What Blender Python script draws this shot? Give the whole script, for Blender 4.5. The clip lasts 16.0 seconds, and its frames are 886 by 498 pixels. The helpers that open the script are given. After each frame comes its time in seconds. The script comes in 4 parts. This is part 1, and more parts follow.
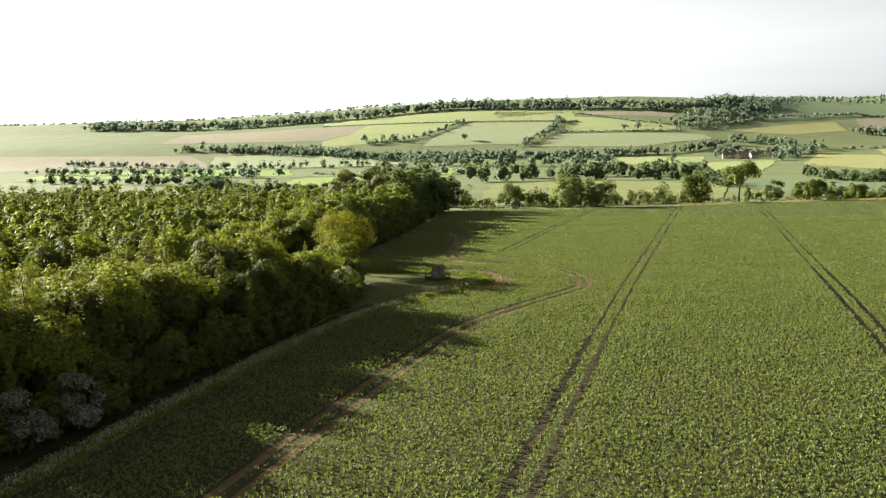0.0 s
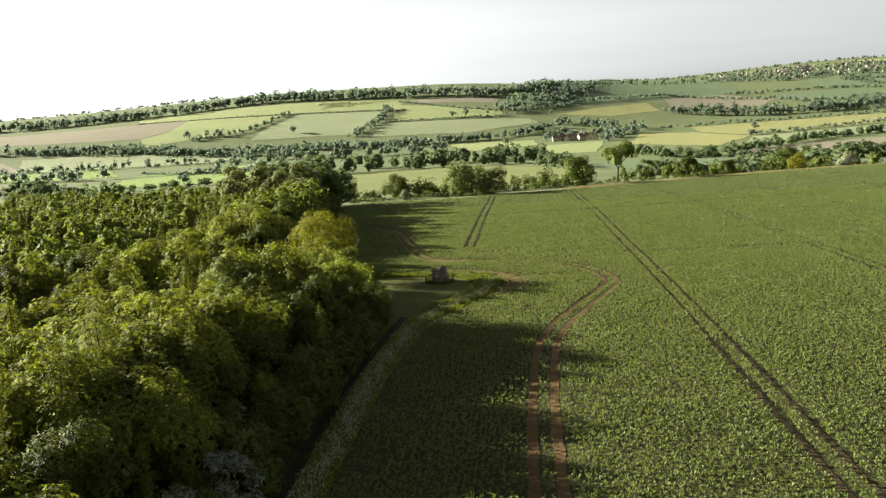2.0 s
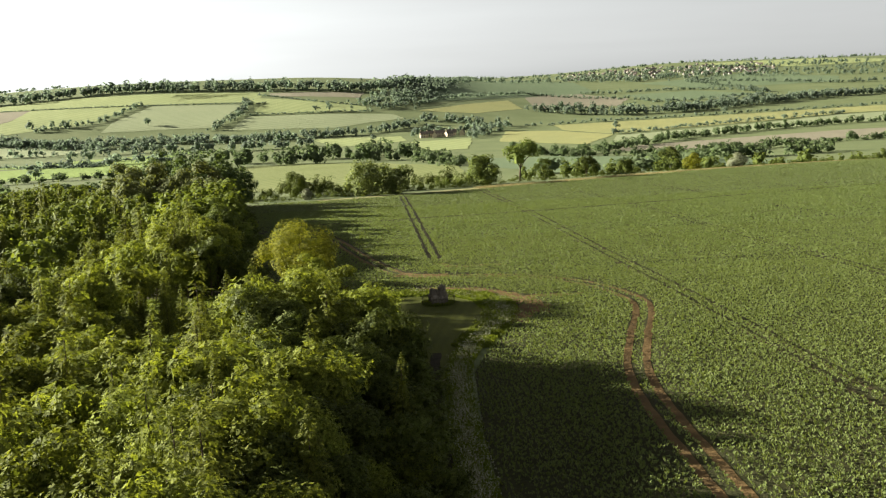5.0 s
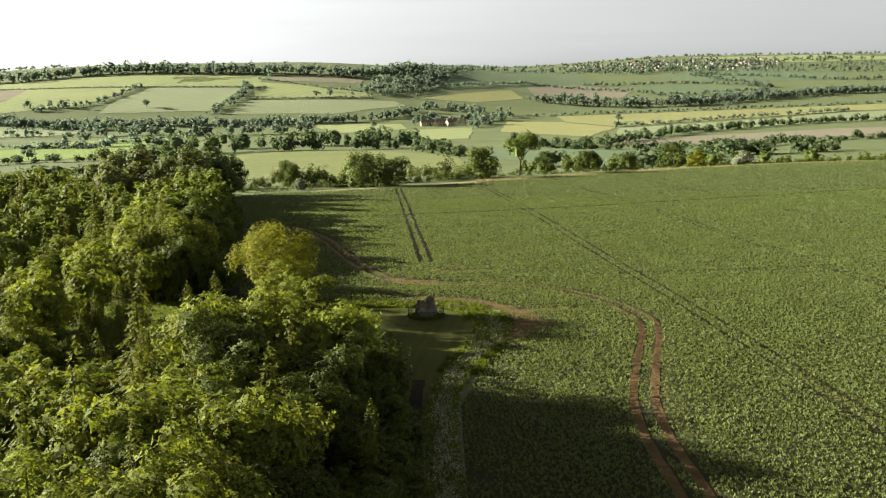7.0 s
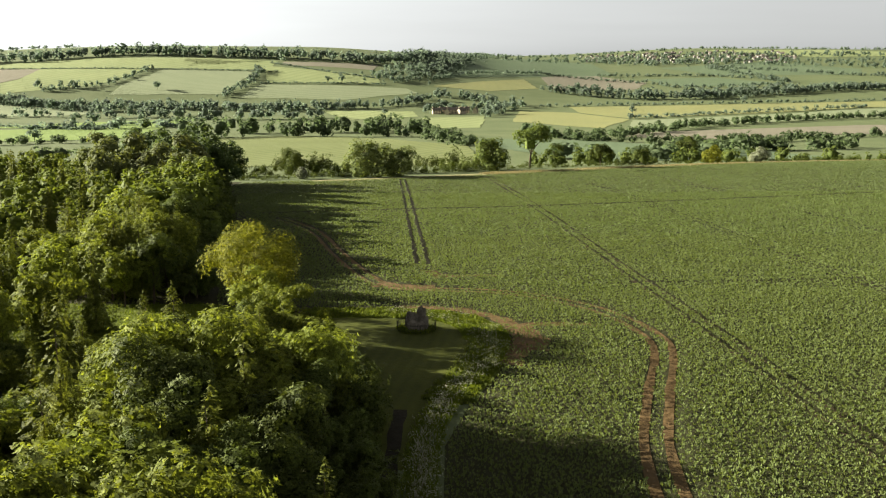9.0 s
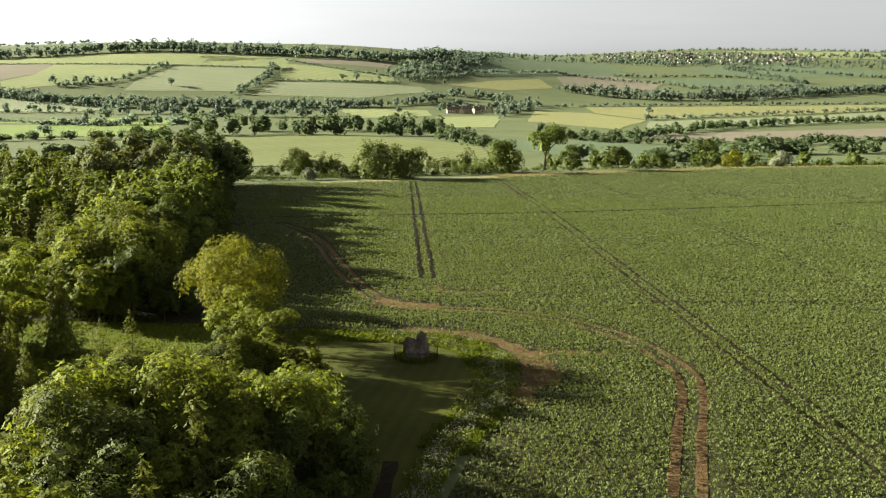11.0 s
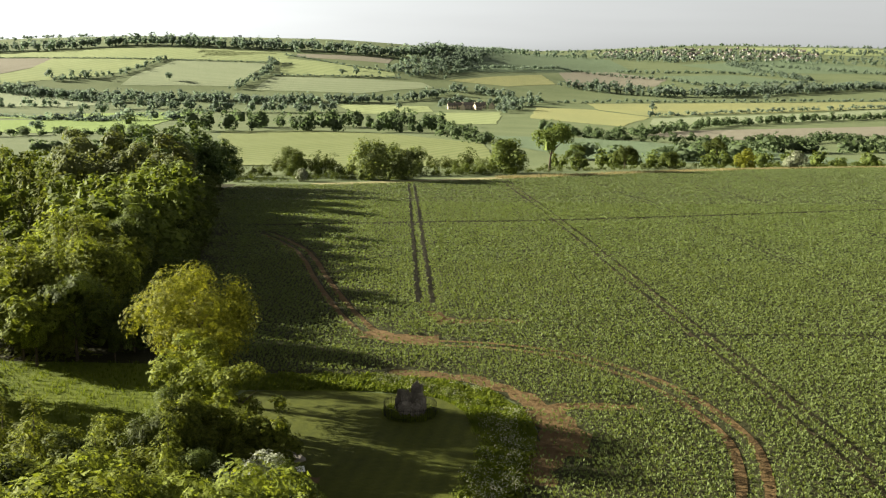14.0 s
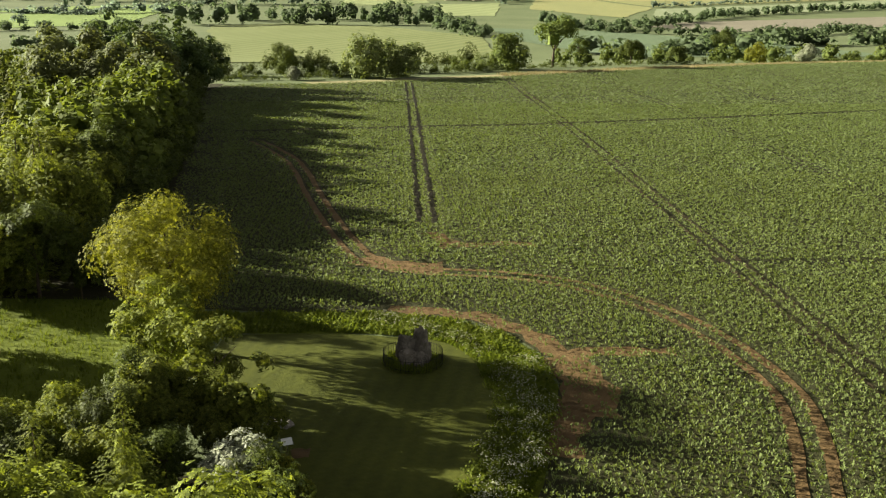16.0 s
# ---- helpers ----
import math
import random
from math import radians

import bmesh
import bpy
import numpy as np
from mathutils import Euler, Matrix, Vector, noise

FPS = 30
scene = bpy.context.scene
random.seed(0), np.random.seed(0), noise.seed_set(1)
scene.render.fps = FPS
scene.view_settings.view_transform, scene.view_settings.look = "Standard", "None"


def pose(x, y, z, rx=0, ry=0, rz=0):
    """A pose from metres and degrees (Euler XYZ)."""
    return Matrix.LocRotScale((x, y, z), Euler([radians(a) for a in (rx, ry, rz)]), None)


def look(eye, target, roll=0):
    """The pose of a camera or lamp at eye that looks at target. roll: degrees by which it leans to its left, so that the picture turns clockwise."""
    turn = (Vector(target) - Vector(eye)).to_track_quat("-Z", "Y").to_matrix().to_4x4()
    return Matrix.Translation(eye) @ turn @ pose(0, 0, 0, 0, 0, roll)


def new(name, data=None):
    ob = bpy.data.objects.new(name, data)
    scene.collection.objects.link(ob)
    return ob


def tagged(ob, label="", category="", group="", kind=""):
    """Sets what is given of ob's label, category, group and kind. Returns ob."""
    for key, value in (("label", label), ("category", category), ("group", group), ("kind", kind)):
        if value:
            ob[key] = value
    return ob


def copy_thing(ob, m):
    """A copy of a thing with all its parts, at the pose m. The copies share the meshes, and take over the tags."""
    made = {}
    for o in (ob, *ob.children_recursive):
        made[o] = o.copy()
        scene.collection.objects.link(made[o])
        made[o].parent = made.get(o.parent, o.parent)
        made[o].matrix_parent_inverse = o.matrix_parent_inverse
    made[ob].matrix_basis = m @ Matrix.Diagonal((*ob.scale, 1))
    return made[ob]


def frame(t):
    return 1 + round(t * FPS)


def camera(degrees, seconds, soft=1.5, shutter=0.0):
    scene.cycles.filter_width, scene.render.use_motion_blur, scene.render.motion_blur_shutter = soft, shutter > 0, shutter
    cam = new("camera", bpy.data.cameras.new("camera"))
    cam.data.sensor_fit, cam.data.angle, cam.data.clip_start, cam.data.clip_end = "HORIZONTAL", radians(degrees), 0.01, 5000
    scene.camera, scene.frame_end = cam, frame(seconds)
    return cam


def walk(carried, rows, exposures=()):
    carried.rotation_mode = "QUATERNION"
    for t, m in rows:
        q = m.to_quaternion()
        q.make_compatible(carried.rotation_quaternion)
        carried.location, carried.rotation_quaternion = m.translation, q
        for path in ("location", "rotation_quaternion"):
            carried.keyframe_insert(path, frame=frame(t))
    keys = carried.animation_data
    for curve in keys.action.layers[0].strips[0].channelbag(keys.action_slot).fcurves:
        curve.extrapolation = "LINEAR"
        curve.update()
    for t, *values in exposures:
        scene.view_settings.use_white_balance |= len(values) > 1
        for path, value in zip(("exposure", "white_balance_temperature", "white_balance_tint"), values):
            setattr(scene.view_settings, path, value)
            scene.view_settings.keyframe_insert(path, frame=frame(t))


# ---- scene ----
cam = camera(50.0, 16.0, soft=1.2)
METRES, EYE, TILT, LEAN, TURN = 118.2, 24.0, -2.3, 0.9, 15.3
ROWS = [
    (0.0, 0.0, 0.0, 0.0, -0.07, -6.02, 0.68),
    (0.5, -0.0481, 0.0345, 0.0007, -2.58, -6.22, 1.31),
    (1.0, -0.1026, 0.074, 0.0008, -5.4, -6.48, 2.0),
    (1.5, -0.1574, 0.1138, 0.001, -8.22, -6.75, 2.67),
    (2.0, -0.2186, 0.1583, 0.0028, -11.18, -6.91, 2.81),
    (2.5, -0.2645, 0.1921, 0.0038, -13.41, -7.11, 2.62),
    (3.0, -0.302, 0.2204, 0.0045, -15.38, -7.4, 2.48),
    (3.5, -0.3258, 0.2481, 0.0055, -17.03, -7.37, 2.28),
    (4.0, -0.3402, 0.283, 0.0067, -18.79, -7.62, 2.03),
    (4.5, -0.3431, 0.3177, 0.0087, -19.82, -7.68, 1.88),
    (5.0, -0.3361, 0.3534, 0.0126, -19.97, -7.55, 1.98),
    (7.5, -0.2868, 0.4495, 0.0218, -19.69, -8.41, 0.26),
    (8.0, -0.2754, 0.4702, 0.0226, -19.47, -8.44, -0.03),
    (8.5, -0.2652, 0.4886, 0.0238, -19.27, -8.49, -0.26),
    (9.0, -0.2551, 0.5083, 0.0251, -19.06, -8.99, -0.51),
    (11.5, -0.2115, 0.6068, 0.0295, -18.03, -9.09, -1.1),
    (12.0, -0.2034, 0.6288, 0.0301, -17.99, -9.11, -1.15),
    (12.5, -0.1966, 0.6487, 0.0307, -17.99, -9.13, -1.2),
    (13.0, -0.1899, 0.6698, 0.0315, -18.02, -9.14, -1.24),
    (13.5, -0.1842, 0.6901, 0.0321, -18.06, -9.18, -1.25),
    (14.0, -0.1784, 0.7125, 0.0327, -18.09, -9.35, -1.23),
    (14.5, -0.1733, 0.7326, 0.0334, -18.14, -10.58, -1.18),
    (15.0, -0.1678, 0.7537, 0.0343, -18.21, -12.08, -1.11),
    (15.5, -0.1626, 0.7736, 0.0354, -18.25, -13.77, -1.04),
    (16.0, -0.1569, 0.7959, 0.0367, -18.31, -15.68, -1.0),
]
walk(cam, [(t, pose(0, 0, EYE, TILT, LEAN, TURN) @ pose(METRES * x, METRES * y, METRES * z, 90 + pitch, roll, yaw)) for t, x, y, z, yaw, pitch, roll in ROWS],
     exposures=[(0.0, 2.42), (3.0, 2.25), (16.0, 2.2)])

# ---------- world, sun, exposure ----------
SUN_WAY = Vector((-0.927, 0.375, 0.28)).normalized()
world = bpy.data.worlds.new("sky")
scene.world = world
world.use_nodes = True
wn, wl = world.node_tree.nodes, world.node_tree.links
sky = wn.new("ShaderNodeTexSky")
sky.sky_type, sky.sun_disc = "NISHITA", False
sky.sun_elevation, sky.sun_rotation = math.asin(SUN_WAY.z), math.atan2(SUN_WAY.x, SUN_WAY.y)
sky.altitude, sky.air_density, sky.dust_density, sky.ozone_density = 200, 1.0, 0.9, 1.5
wn["Background"].inputs["Strength"].default_value = 0.042
# summer haze: bright low over the horizon and towards the sun, streaked with thin cloud
HAZE = 1.42


def wnode(kind, **at):
    n = wn.new("ShaderNode" + kind)
    for k, v in at.items():
        n.inputs[k.replace("_", " ")].default_value = v
    return n


wco, wsep = wnode("TexCoord"), wnode("SeparateXYZ")
low = wnode("MapRange", From_Min=0.0, From_Max=0.36, To_Min=1.0, To_Max=0.0)
low.interpolation_type = "SMOOTHERSTEP"
toward = wn.new("ShaderNodeVectorMath")
toward.operation, toward.inputs[1].default_value = "DOT_PRODUCT", SUN_WAY
glow = wnode("MapRange", From_Min=-0.2, From_Max=0.95, To_Min=0.0, To_Max=1.0)
gpow, gsum = wn.new("ShaderNodeMath"), wn.new("ShaderNodeMath")
gpow.operation, gpow.inputs[1].default_value = "POWER", 2.0
gsum.operation, gsum.inputs[1].default_value, gsum.inputs[2].default_value = "MULTIPLY_ADD", 3.0, 0.74
wmap = wnode("Mapping", Scale=(1.5, 1.5, 16))
wnoise = wnode("TexNoise", Scale=1.6, Detail=5)
streak = wnode("MapRange", From_Min=0.3, From_Max=0.75, To_Min=0.86, To_Max=1.12)
m1, m2 = wn.new("ShaderNodeMath"), wn.new("ShaderNodeMath")
m1.operation = m2.operation = "MULTIPLY"
tint = wn.new("ShaderNodeVectorMath")
tint.operation, tint.inputs[0].default_value = "SCALE", (HAZE * 0.935, HAZE, HAZE * 0.985)
total = wn.new("ShaderNodeVectorMath")
total.operation = "ADD"
wl.new(wco.outputs["Generated"], wsep.inputs[0])
wl.new(wsep.outputs["Z"], low.inputs["Value"])
wl.new(wco.outputs["Generated"], toward.inputs[0])
wl.new(toward.outputs["Value"], glow.inputs["Value"])
wl.new(glow.outputs["Result"], gpow.inputs[0])
wl.new(gpow.outputs[0], gsum.inputs[0])
wl.new(wco.outputs["Generated"], wmap.inputs["Vector"])
wl.new(wmap.outputs["Vector"], wnoise.inputs["Vector"])
wl.new(wnoise.outputs["Fac"], streak.inputs["Value"])
wl.new(low.outputs["Result"], m1.inputs[0])
wl.new(gsum.outputs[0], m1.inputs[1])
wl.new(m1.outputs[0], m2.inputs[0])
wl.new(streak.outputs["Result"], m2.inputs[1])
wl.new(m2.outputs[0], tint.inputs["Scale"])
wl.new(tint.outputs[0], total.inputs[0])
pale = wnode("HueSaturation", Saturation=0.04, Value=0.55)
wl.new(sky.outputs["Color"], pale.inputs["Color"])
wl.new(pale.outputs["Color"], total.inputs[1])
wl.new(total.outputs[0], wn["Background"].inputs["Color"])

sun = new("sun", bpy.data.lights.new("sun", "SUN"))
sun.data.energy, sun.data.angle, sun.data.color = 5.0, radians(0.6), (1.0, 0.945, 0.76)
sun.matrix_world = look(SUN_WAY * 100, (0, 0, 0))


# ---------- materials ----------
def surface(name, low, high, scale=1.0, rough=0.9, bump=0.3, big=0.05, mottle=0.5, sheen=0.0, stripes=None):
    """A matt natural surface: fine grain between two colours, broad mottling, relief."""
    m = bpy.data.materials.new(name)
    m.use_nodes = True
    n, l = m.node_tree.nodes, m.node_tree.links
    b = n["Principled BSDF"]
    b.inputs["Roughness"].default_value = rough
    b.inputs["Specular IOR Level"].default_value = 0.08
    b.inputs["Sheen Weight"].default_value = sheen
    b.inputs["Sheen Roughness"].default_value = 0.6
    geo = n.new("ShaderNodeNewGeometry")
    fine, broad, add, mix, rel = (n.new("ShaderNode" + k) for k in ("TexNoise", "TexNoise", "MapRange", "MixRGB", "Bump"))
    fine.inputs["Scale"].default_value, fine.inputs["Detail"].default_value = scale, 8
    fine.inputs["Roughness"].default_value = 0.65
    broad.inputs["Scale"].default_value, broad.inputs["Detail"].default_value = big, 5
    l.new(geo.outputs["Position"], fine.inputs["Vector"])
    l.new(geo.outputs["Position"], broad.inputs["Vector"])
    blend = n.new("ShaderNodeMixRGB")
    blend.inputs["Fac"].default_value = mottle
    l.new(fine.outputs["Fac"], blend.inputs["Color1"])
    l.new(broad.outputs["Fac"], blend.inputs["Color2"])
    last = blend.outputs["Color"]
    if stripes:
        size, turn, share = stripes
        wmp, wav, st = n.new("ShaderNodeMapping"), n.new("ShaderNodeTexWave"), n.new("ShaderNodeMixRGB")
        wmp.inputs["Rotation"].default_value = (0, 0, radians(turn))
        wav.inputs["Scale"].default_value, wav.inputs["Distortion"].default_value = 0.314 / size, 1.5
        wav.inputs["Detail"].default_value, wav.inputs["Detail Scale"].default_value = 3, 0.6
        st.inputs["Fac"].default_value = share
        l.new(geo.outputs["Position"], wmp.inputs["Vector"])
        l.new(wmp.outputs["Vector"], wav.inputs["Vector"])
        l.new(last, st.inputs["Color1"])
        l.new(wav.outputs["Color"], st.inputs["Color2"])
        last = st.outputs["Color"]
    add.inputs["From Min"].default_value, add.inputs["From Max"].default_value = 0.3, 0.7
    l.new(last, add.inputs["Value"])
    mix.inputs["Color1"].default_value, mix.inputs["Color2"].default_value = (*low, 1), (*high, 1)
    l.new(add.outputs["Result"], mix.inputs["Fac"])
    l.new(mix.outputs["Color"], b.inputs["Base Color"])
    rel.inputs["Strength"].default_value, rel.inputs["Distance"].default_value = bump, 0.5 / scale
    l.new(fine.outputs["Fac"], rel.inputs["Height"])
    l.new(rel.outputs["Normal"], b.inputs["Normal"])
    return m


def leaves(name, dark, light, through_light=0.4, gloss=0.08, tint=None, leaflets=0.0, cover=0.5, leaf_sheen=0.0, sheen_tint=(0.85, 1.0, 0.75)):
    """Foliage: diffuse and translucent, varied from leaf to leaf and from plant to plant."""
    m = bpy.data.materials.new(name)
    m.use_nodes = True
    n, l = m.node_tree.nodes, m.node_tree.links
    b, out = n["Principled BSDF"], n["Material Output"]
    b.inputs["Roughness"].default_value = 0.7
    b.inputs["Sheen Weight"].default_value, b.inputs["Sheen Roughness"].default_value = leaf_sheen, 0.5
    b.inputs["Sheen Tint"].default_value = (*sheen_tint, 1)
    b.inputs["Specular IOR Level"].default_value = gloss
    geo, info = n.new("ShaderNodeNewGeometry"), n.new("ShaderNodeObjectInfo")
    half, mix, hue, tr, ms = (n.new("ShaderNode" + k) for k in ("Math", "MixRGB", "HueSaturation", "BsdfTranslucent", "MixShader"))
    half.operation = "MULTIPLY_ADD"
    half.inputs[1].default_value = 0.55
    pl = n.new("ShaderNodeMath")
    pl.operation = "MULTIPLY"
    pl.inputs[1].default_value = 0.45
    l.new(info.outputs["Random"], pl.inputs[0])
    l.new(geo.outputs["Random Per Island"], half.inputs[0])
    l.new(pl.outputs[0], half.inputs[2])
    mix.inputs["Color1"].default_value, mix.inputs["Color2"].default_value = (*dark, 1), (*light, 1)
    l.new(half.outputs[0], mix.inputs["Fac"])
    hr = n.new("ShaderNodeMapRange")
    hr.inputs["To Min"].default_value, hr.inputs["To Max"].default_value = 0.493, 0.512
    l.new(info.outputs["Random"], hr.inputs["Value"])
    l.new(hr.outputs["Result"], hue.inputs["Hue"])
    l.new(mix.outputs["Color"], hue.inputs["Color"])
    l.new(hue.outputs["Color"], b.inputs["Base Color"])
    bright = n.new("ShaderNodeMixRGB")
    bright.blend_type, bright.inputs["Fac"].default_value = "MULTIPLY", 1.0
    bright.inputs["Color2"].default_value = (*(tint or (1.28, 1.24, 0.6)), 1)
    l.new(hue.outputs["Color"], bright.inputs["Color1"])
    l.new(bright.outputs["Color"], tr.inputs["Color"])
    ms.inputs["Fac"].default_value = through_light
    l.new(b.outputs[0], ms.inputs[1])
    l.new(tr.outputs[0], ms.inputs[2])
    l.new(ms.outputs[0], out.inputs["Surface"])
    if leaflets:
        # each spray is made up of many single leaves with gaps between them
        co, vor, edge, gap, cut = (n.new("ShaderNode" + k) for k in ("TexCoord", "TexVoronoi", "Math", "BsdfTransparent", "MixShader"))
        vor.inputs["Scale"].default_value = leaflets
        edge.operation, edge.inputs[1].default_value = "LESS_THAN", cover
        l.new(co.outputs["Object"], vor.inputs["Vector"])
        l.new(vor.outputs["Distance"], edge.inputs[0])
        l.new(edge.outputs[0], cut.inputs["Fac"])
        l.new(gap.outputs[0], cut.inputs[1])
        l.new(ms.outputs[0], cut.inputs[2])
        l.new(cut.outputs[0], out.inputs["Surface"])
        shade, vary = n.new("ShaderNodeSeparateColor"), n.new("ShaderNodeMapRange")
        vary.inputs["To Min"].default_value, vary.inputs["To Max"].default_value = 0.6, 1.4
        l.new(vor.outputs["Color"], shade.inputs["Color"])
        l.new(shade.outputs["Red"], vary.inputs["Value"])
        l.new(vary.outputs["Result"], hue.inputs["Value"])
    return m


M_LAND = surface("rough_pasture", (0.090, 0.115, 0.051), (0.152, 0.176, 0.087), 0.8, big=0.02)
M_SOIL = surface("brown_soil", (0.06, 0.04, 0.018), (0.155, 0.1, 0.045), 1.2, bump=0.6, big=0.15)
# Soil painted near black, standing for the shade the crop throws into ruts.
M_RUT_SHADE = surface("rut_shade_soil", (0.010, 0.010, 0.006), (0.036, 0.030, 0.017), 1.0, bump=0.6, big=0.05)
# Worn brown soil, darkened halfway to the painted rut shade.
M_TRACK_SHADE = surface("worn_shaded_track", (0.026, 0.022, 0.012), (0.078, 0.06, 0.032), 1.0, bump=0.5, big=0.08)
# Soil colour darkened to paint in the shadow gaps between crop plants.
M_CROPBED_SHADE = surface("shaded_crop_bed", (0.024, 0.026, 0.011), (0.05, 0.05, 0.021), 1.6, bump=0.8, big=0.06)
M_LAWN = surface("mown_grass", (0.038, 0.046, 0.008), (0.083, 0.092, 0.014), 2.5, bump=0.3, big=0.15, stripes=(1.2, 12, 0.08))
M_MEADOW = surface("meadow_grass", (0.055, 0.076, 0.008), (0.115, 0.138, 0.014), 1.8, bump=0.6, big=0.2)
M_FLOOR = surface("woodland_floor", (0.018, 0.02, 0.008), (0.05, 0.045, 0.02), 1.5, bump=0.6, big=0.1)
M_DRY = surface("dry_grass_track", (0.16, 0.15, 0.07), (0.32, 0.29, 0.15), 2.0, bump=0.5, big=0.12)
M_STONE = surface("weathered_limestone", (0.055, 0.049, 0.04), (0.235, 0.208, 0.165), 3.0, bump=0.9, big=0.7)
M_BARK = surface("bark", (0.04, 0.03, 0.02), (0.12, 0.095, 0.07), 6, bump=0.8, big=0.8)
M_IRON = surface("black_iron", (0.012, 0.012, 0.012), (0.035, 0.032, 0.03), 20, rough=0.5, bump=0.1, big=2)
M_SLAB = surface("pale_stone", (0.15, 0.135, 0.11), (0.28, 0.255, 0.215), 4, bump=0.4, big=1)
M_WHITE = surface("white_board", (0.7, 0.7, 0.68), (0.85, 0.85, 0.83), 6, rough=0.4, bump=0.05, big=1)
M_WALL = surface("house_stone", (0.36, 0.31, 0.22), (0.55, 0.48, 0.37), 1.5, bump=0.3, big=0.4)
M_ROOF = surface("roof_slate", (0.10, 0.085, 0.075), (0.22, 0.19, 0.16), 2, bump=0.3, big=0.4)
M_TOWN = surface("town_render", (0.17, 0.165, 0.15), (0.28, 0.27, 0.25), 0.05, bump=0.1, big=0.02)
M_GLASS = surface("dark_window", (0.02, 0.025, 0.03), (0.05, 0.055, 0.06), 3, rough=0.15, bump=0, big=1)
# Far field colours are dulled and partly shifted to blue for distance haze.
M_WHEAT = surface("young_wheat", (0.184, 0.216, 0.123), (0.244, 0.271, 0.160), 0.15, big=0.012, stripes=(14, 70, 0.25))
M_NEAR = surface("valley_pasture", (0.128, 0.152, 0.055), (0.182, 0.202, 0.084), 0.2, big=0.02, stripes=(9, 25, 0.25))
M_PASTURE = surface("pale_pasture", (0.195, 0.230, 0.103), (0.262, 0.295, 0.134), 0.1, big=0.01, stripes=(20, 30, 0.2))
M_BRIGHT = surface("bright_pasture", (0.157, 0.221, 0.062), (0.209, 0.272, 0.083), 0.1, big=0.01)
M_GREENFIELD = surface("green_barley", (0.098, 0.137, 0.076), (0.132, 0.170, 0.097), 0.1, big=0.01, stripes=(16, 100, 0.2))
M_RAPE = surface("flowering_rape", (0.194, 0.206, 0.094), (0.271, 0.268, 0.111), 0.12, big=0.015, stripes=(18, 95, 0.3))
M_PLOUGH = surface("bare_plough", (0.175, 0.16, 0.118), (0.225, 0.207, 0.152), 0.12, big=0.012, stripes=(12, 85, 0.2))

L_BROAD = leaves("broad_leaves", (0.057, 0.078, 0.012), (0.206, 0.226, 0.036), leaflets=12.0, cover=0.6)
L_YELLOW = leaves("young_gold_leaves", (0.082, 0.094, 0.012), (0.215, 0.212, 0.03), leaflets=12.0, cover=0.54)
L_CONE = leaves("larch_needles", (0.056, 0.07, 0.014), (0.16, 0.175, 0.033), 0.35, leaflets=20.0, cover=0.62)
L_DARK = leaves("dark_leaves", (0.032, 0.045, 0.01), (0.098, 0.118, 0.024), 0.22, leaflets=11.0, cover=0.5)
# Lighter and bluer than dark_leaves, with a touch of haze in the colour.
L_BEECH = leaves("beech_leaves", (0.04, 0.064, 0.02), (0.1, 0.132, 0.04), 0.3, leaf_sheen=0.1)
L_OLIVE = leaves("olive_leaves", (0.066, 0.078, 0.026), (0.15, 0.165, 0.055), 0.35, leaf_sheen=0.1)
L_WOOD = leaves("wood_leaves", (0.055, 0.08, 0.014), (0.165, 0.195, 0.036), 0.35)
L_NEEDLE = leaves("deep_wood_needles", (0.056, 0.07, 0.016), (0.155, 0.17, 0.036), 0.35)
L_HEDGE = leaves("hedgerow_leaves", (0.055, 0.08, 0.02), (0.15, 0.18, 0.045), 0.35, leaflets=4.0, cover=0.75)
L_WILLOW = leaves("willow_leaves", (0.084, 0.108, 0.035), (0.182, 0.215, 0.07), 0.35, leaflets=4.0, cover=0.7, leaf_sheen=0.1)
L_BLOSSOM = leaves("may_blossom", (0.08, 0.1, 0.04), (0.4, 0.41, 0.31), 0.25, tint=(1, 1, 0.85), leaflets=11.0, cover=0.55)
# Greyer copy of the blossom, with the shade of the wood painted in.
L_BLOSSOM_SHADE = leaves("shaded_blossom", (0.04, 0.06, 0.025), (0.26, 0.27, 0.23), 0.2, tint=(1, 1, 0.9), leaflets=8.0, cover=0.55)
L_CROP = leaves("crop_leaves", (0.087, 0.119, 0.037), (0.146, 0.181, 0.058), 0.3, tint=(1.3, 1.25, 0.6), leaf_sheen=0.1)
L_TUFT = leaves("rough_grass", (0.06, 0.09, 0.012), (0.16, 0.19, 0.026), 0.4)
L_GRASS = leaves("clearing_grass", (0.05, 0.075, 0.008), (0.125, 0.15, 0.018), 0.4)
L_HERB = leaves("rank_herbage", (0.06, 0.085, 0.014), (0.17, 0.2, 0.034), 0.4, gloss=0.03)
L_STRAW = leaves("dry_grass_blades", (0.2, 0.17, 0.08), (0.36, 0.31, 0.17), 0.3, tint=(1, 1, 0.8))
L_PALE = leaves("pale_seed_heads", (0.22, 0.22, 0.12), (0.5, 0.5, 0.38), 0.3, tint=(1, 1, 0.8))
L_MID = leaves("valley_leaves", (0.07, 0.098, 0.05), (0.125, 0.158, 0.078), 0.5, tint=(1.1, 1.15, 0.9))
# Far foliage: distance haze is painted in as pale bluish colour and sheen.
L_FAR_HAZE = leaves("haze_tinted_leaves", (0.115, 0.15, 0.11), (0.155, 0.19, 0.135), 0.6, tint=(1.1, 1.15, 1.0), leaf_sheen=0.15, sheen_tint=(0.8, 0.93, 1.0))


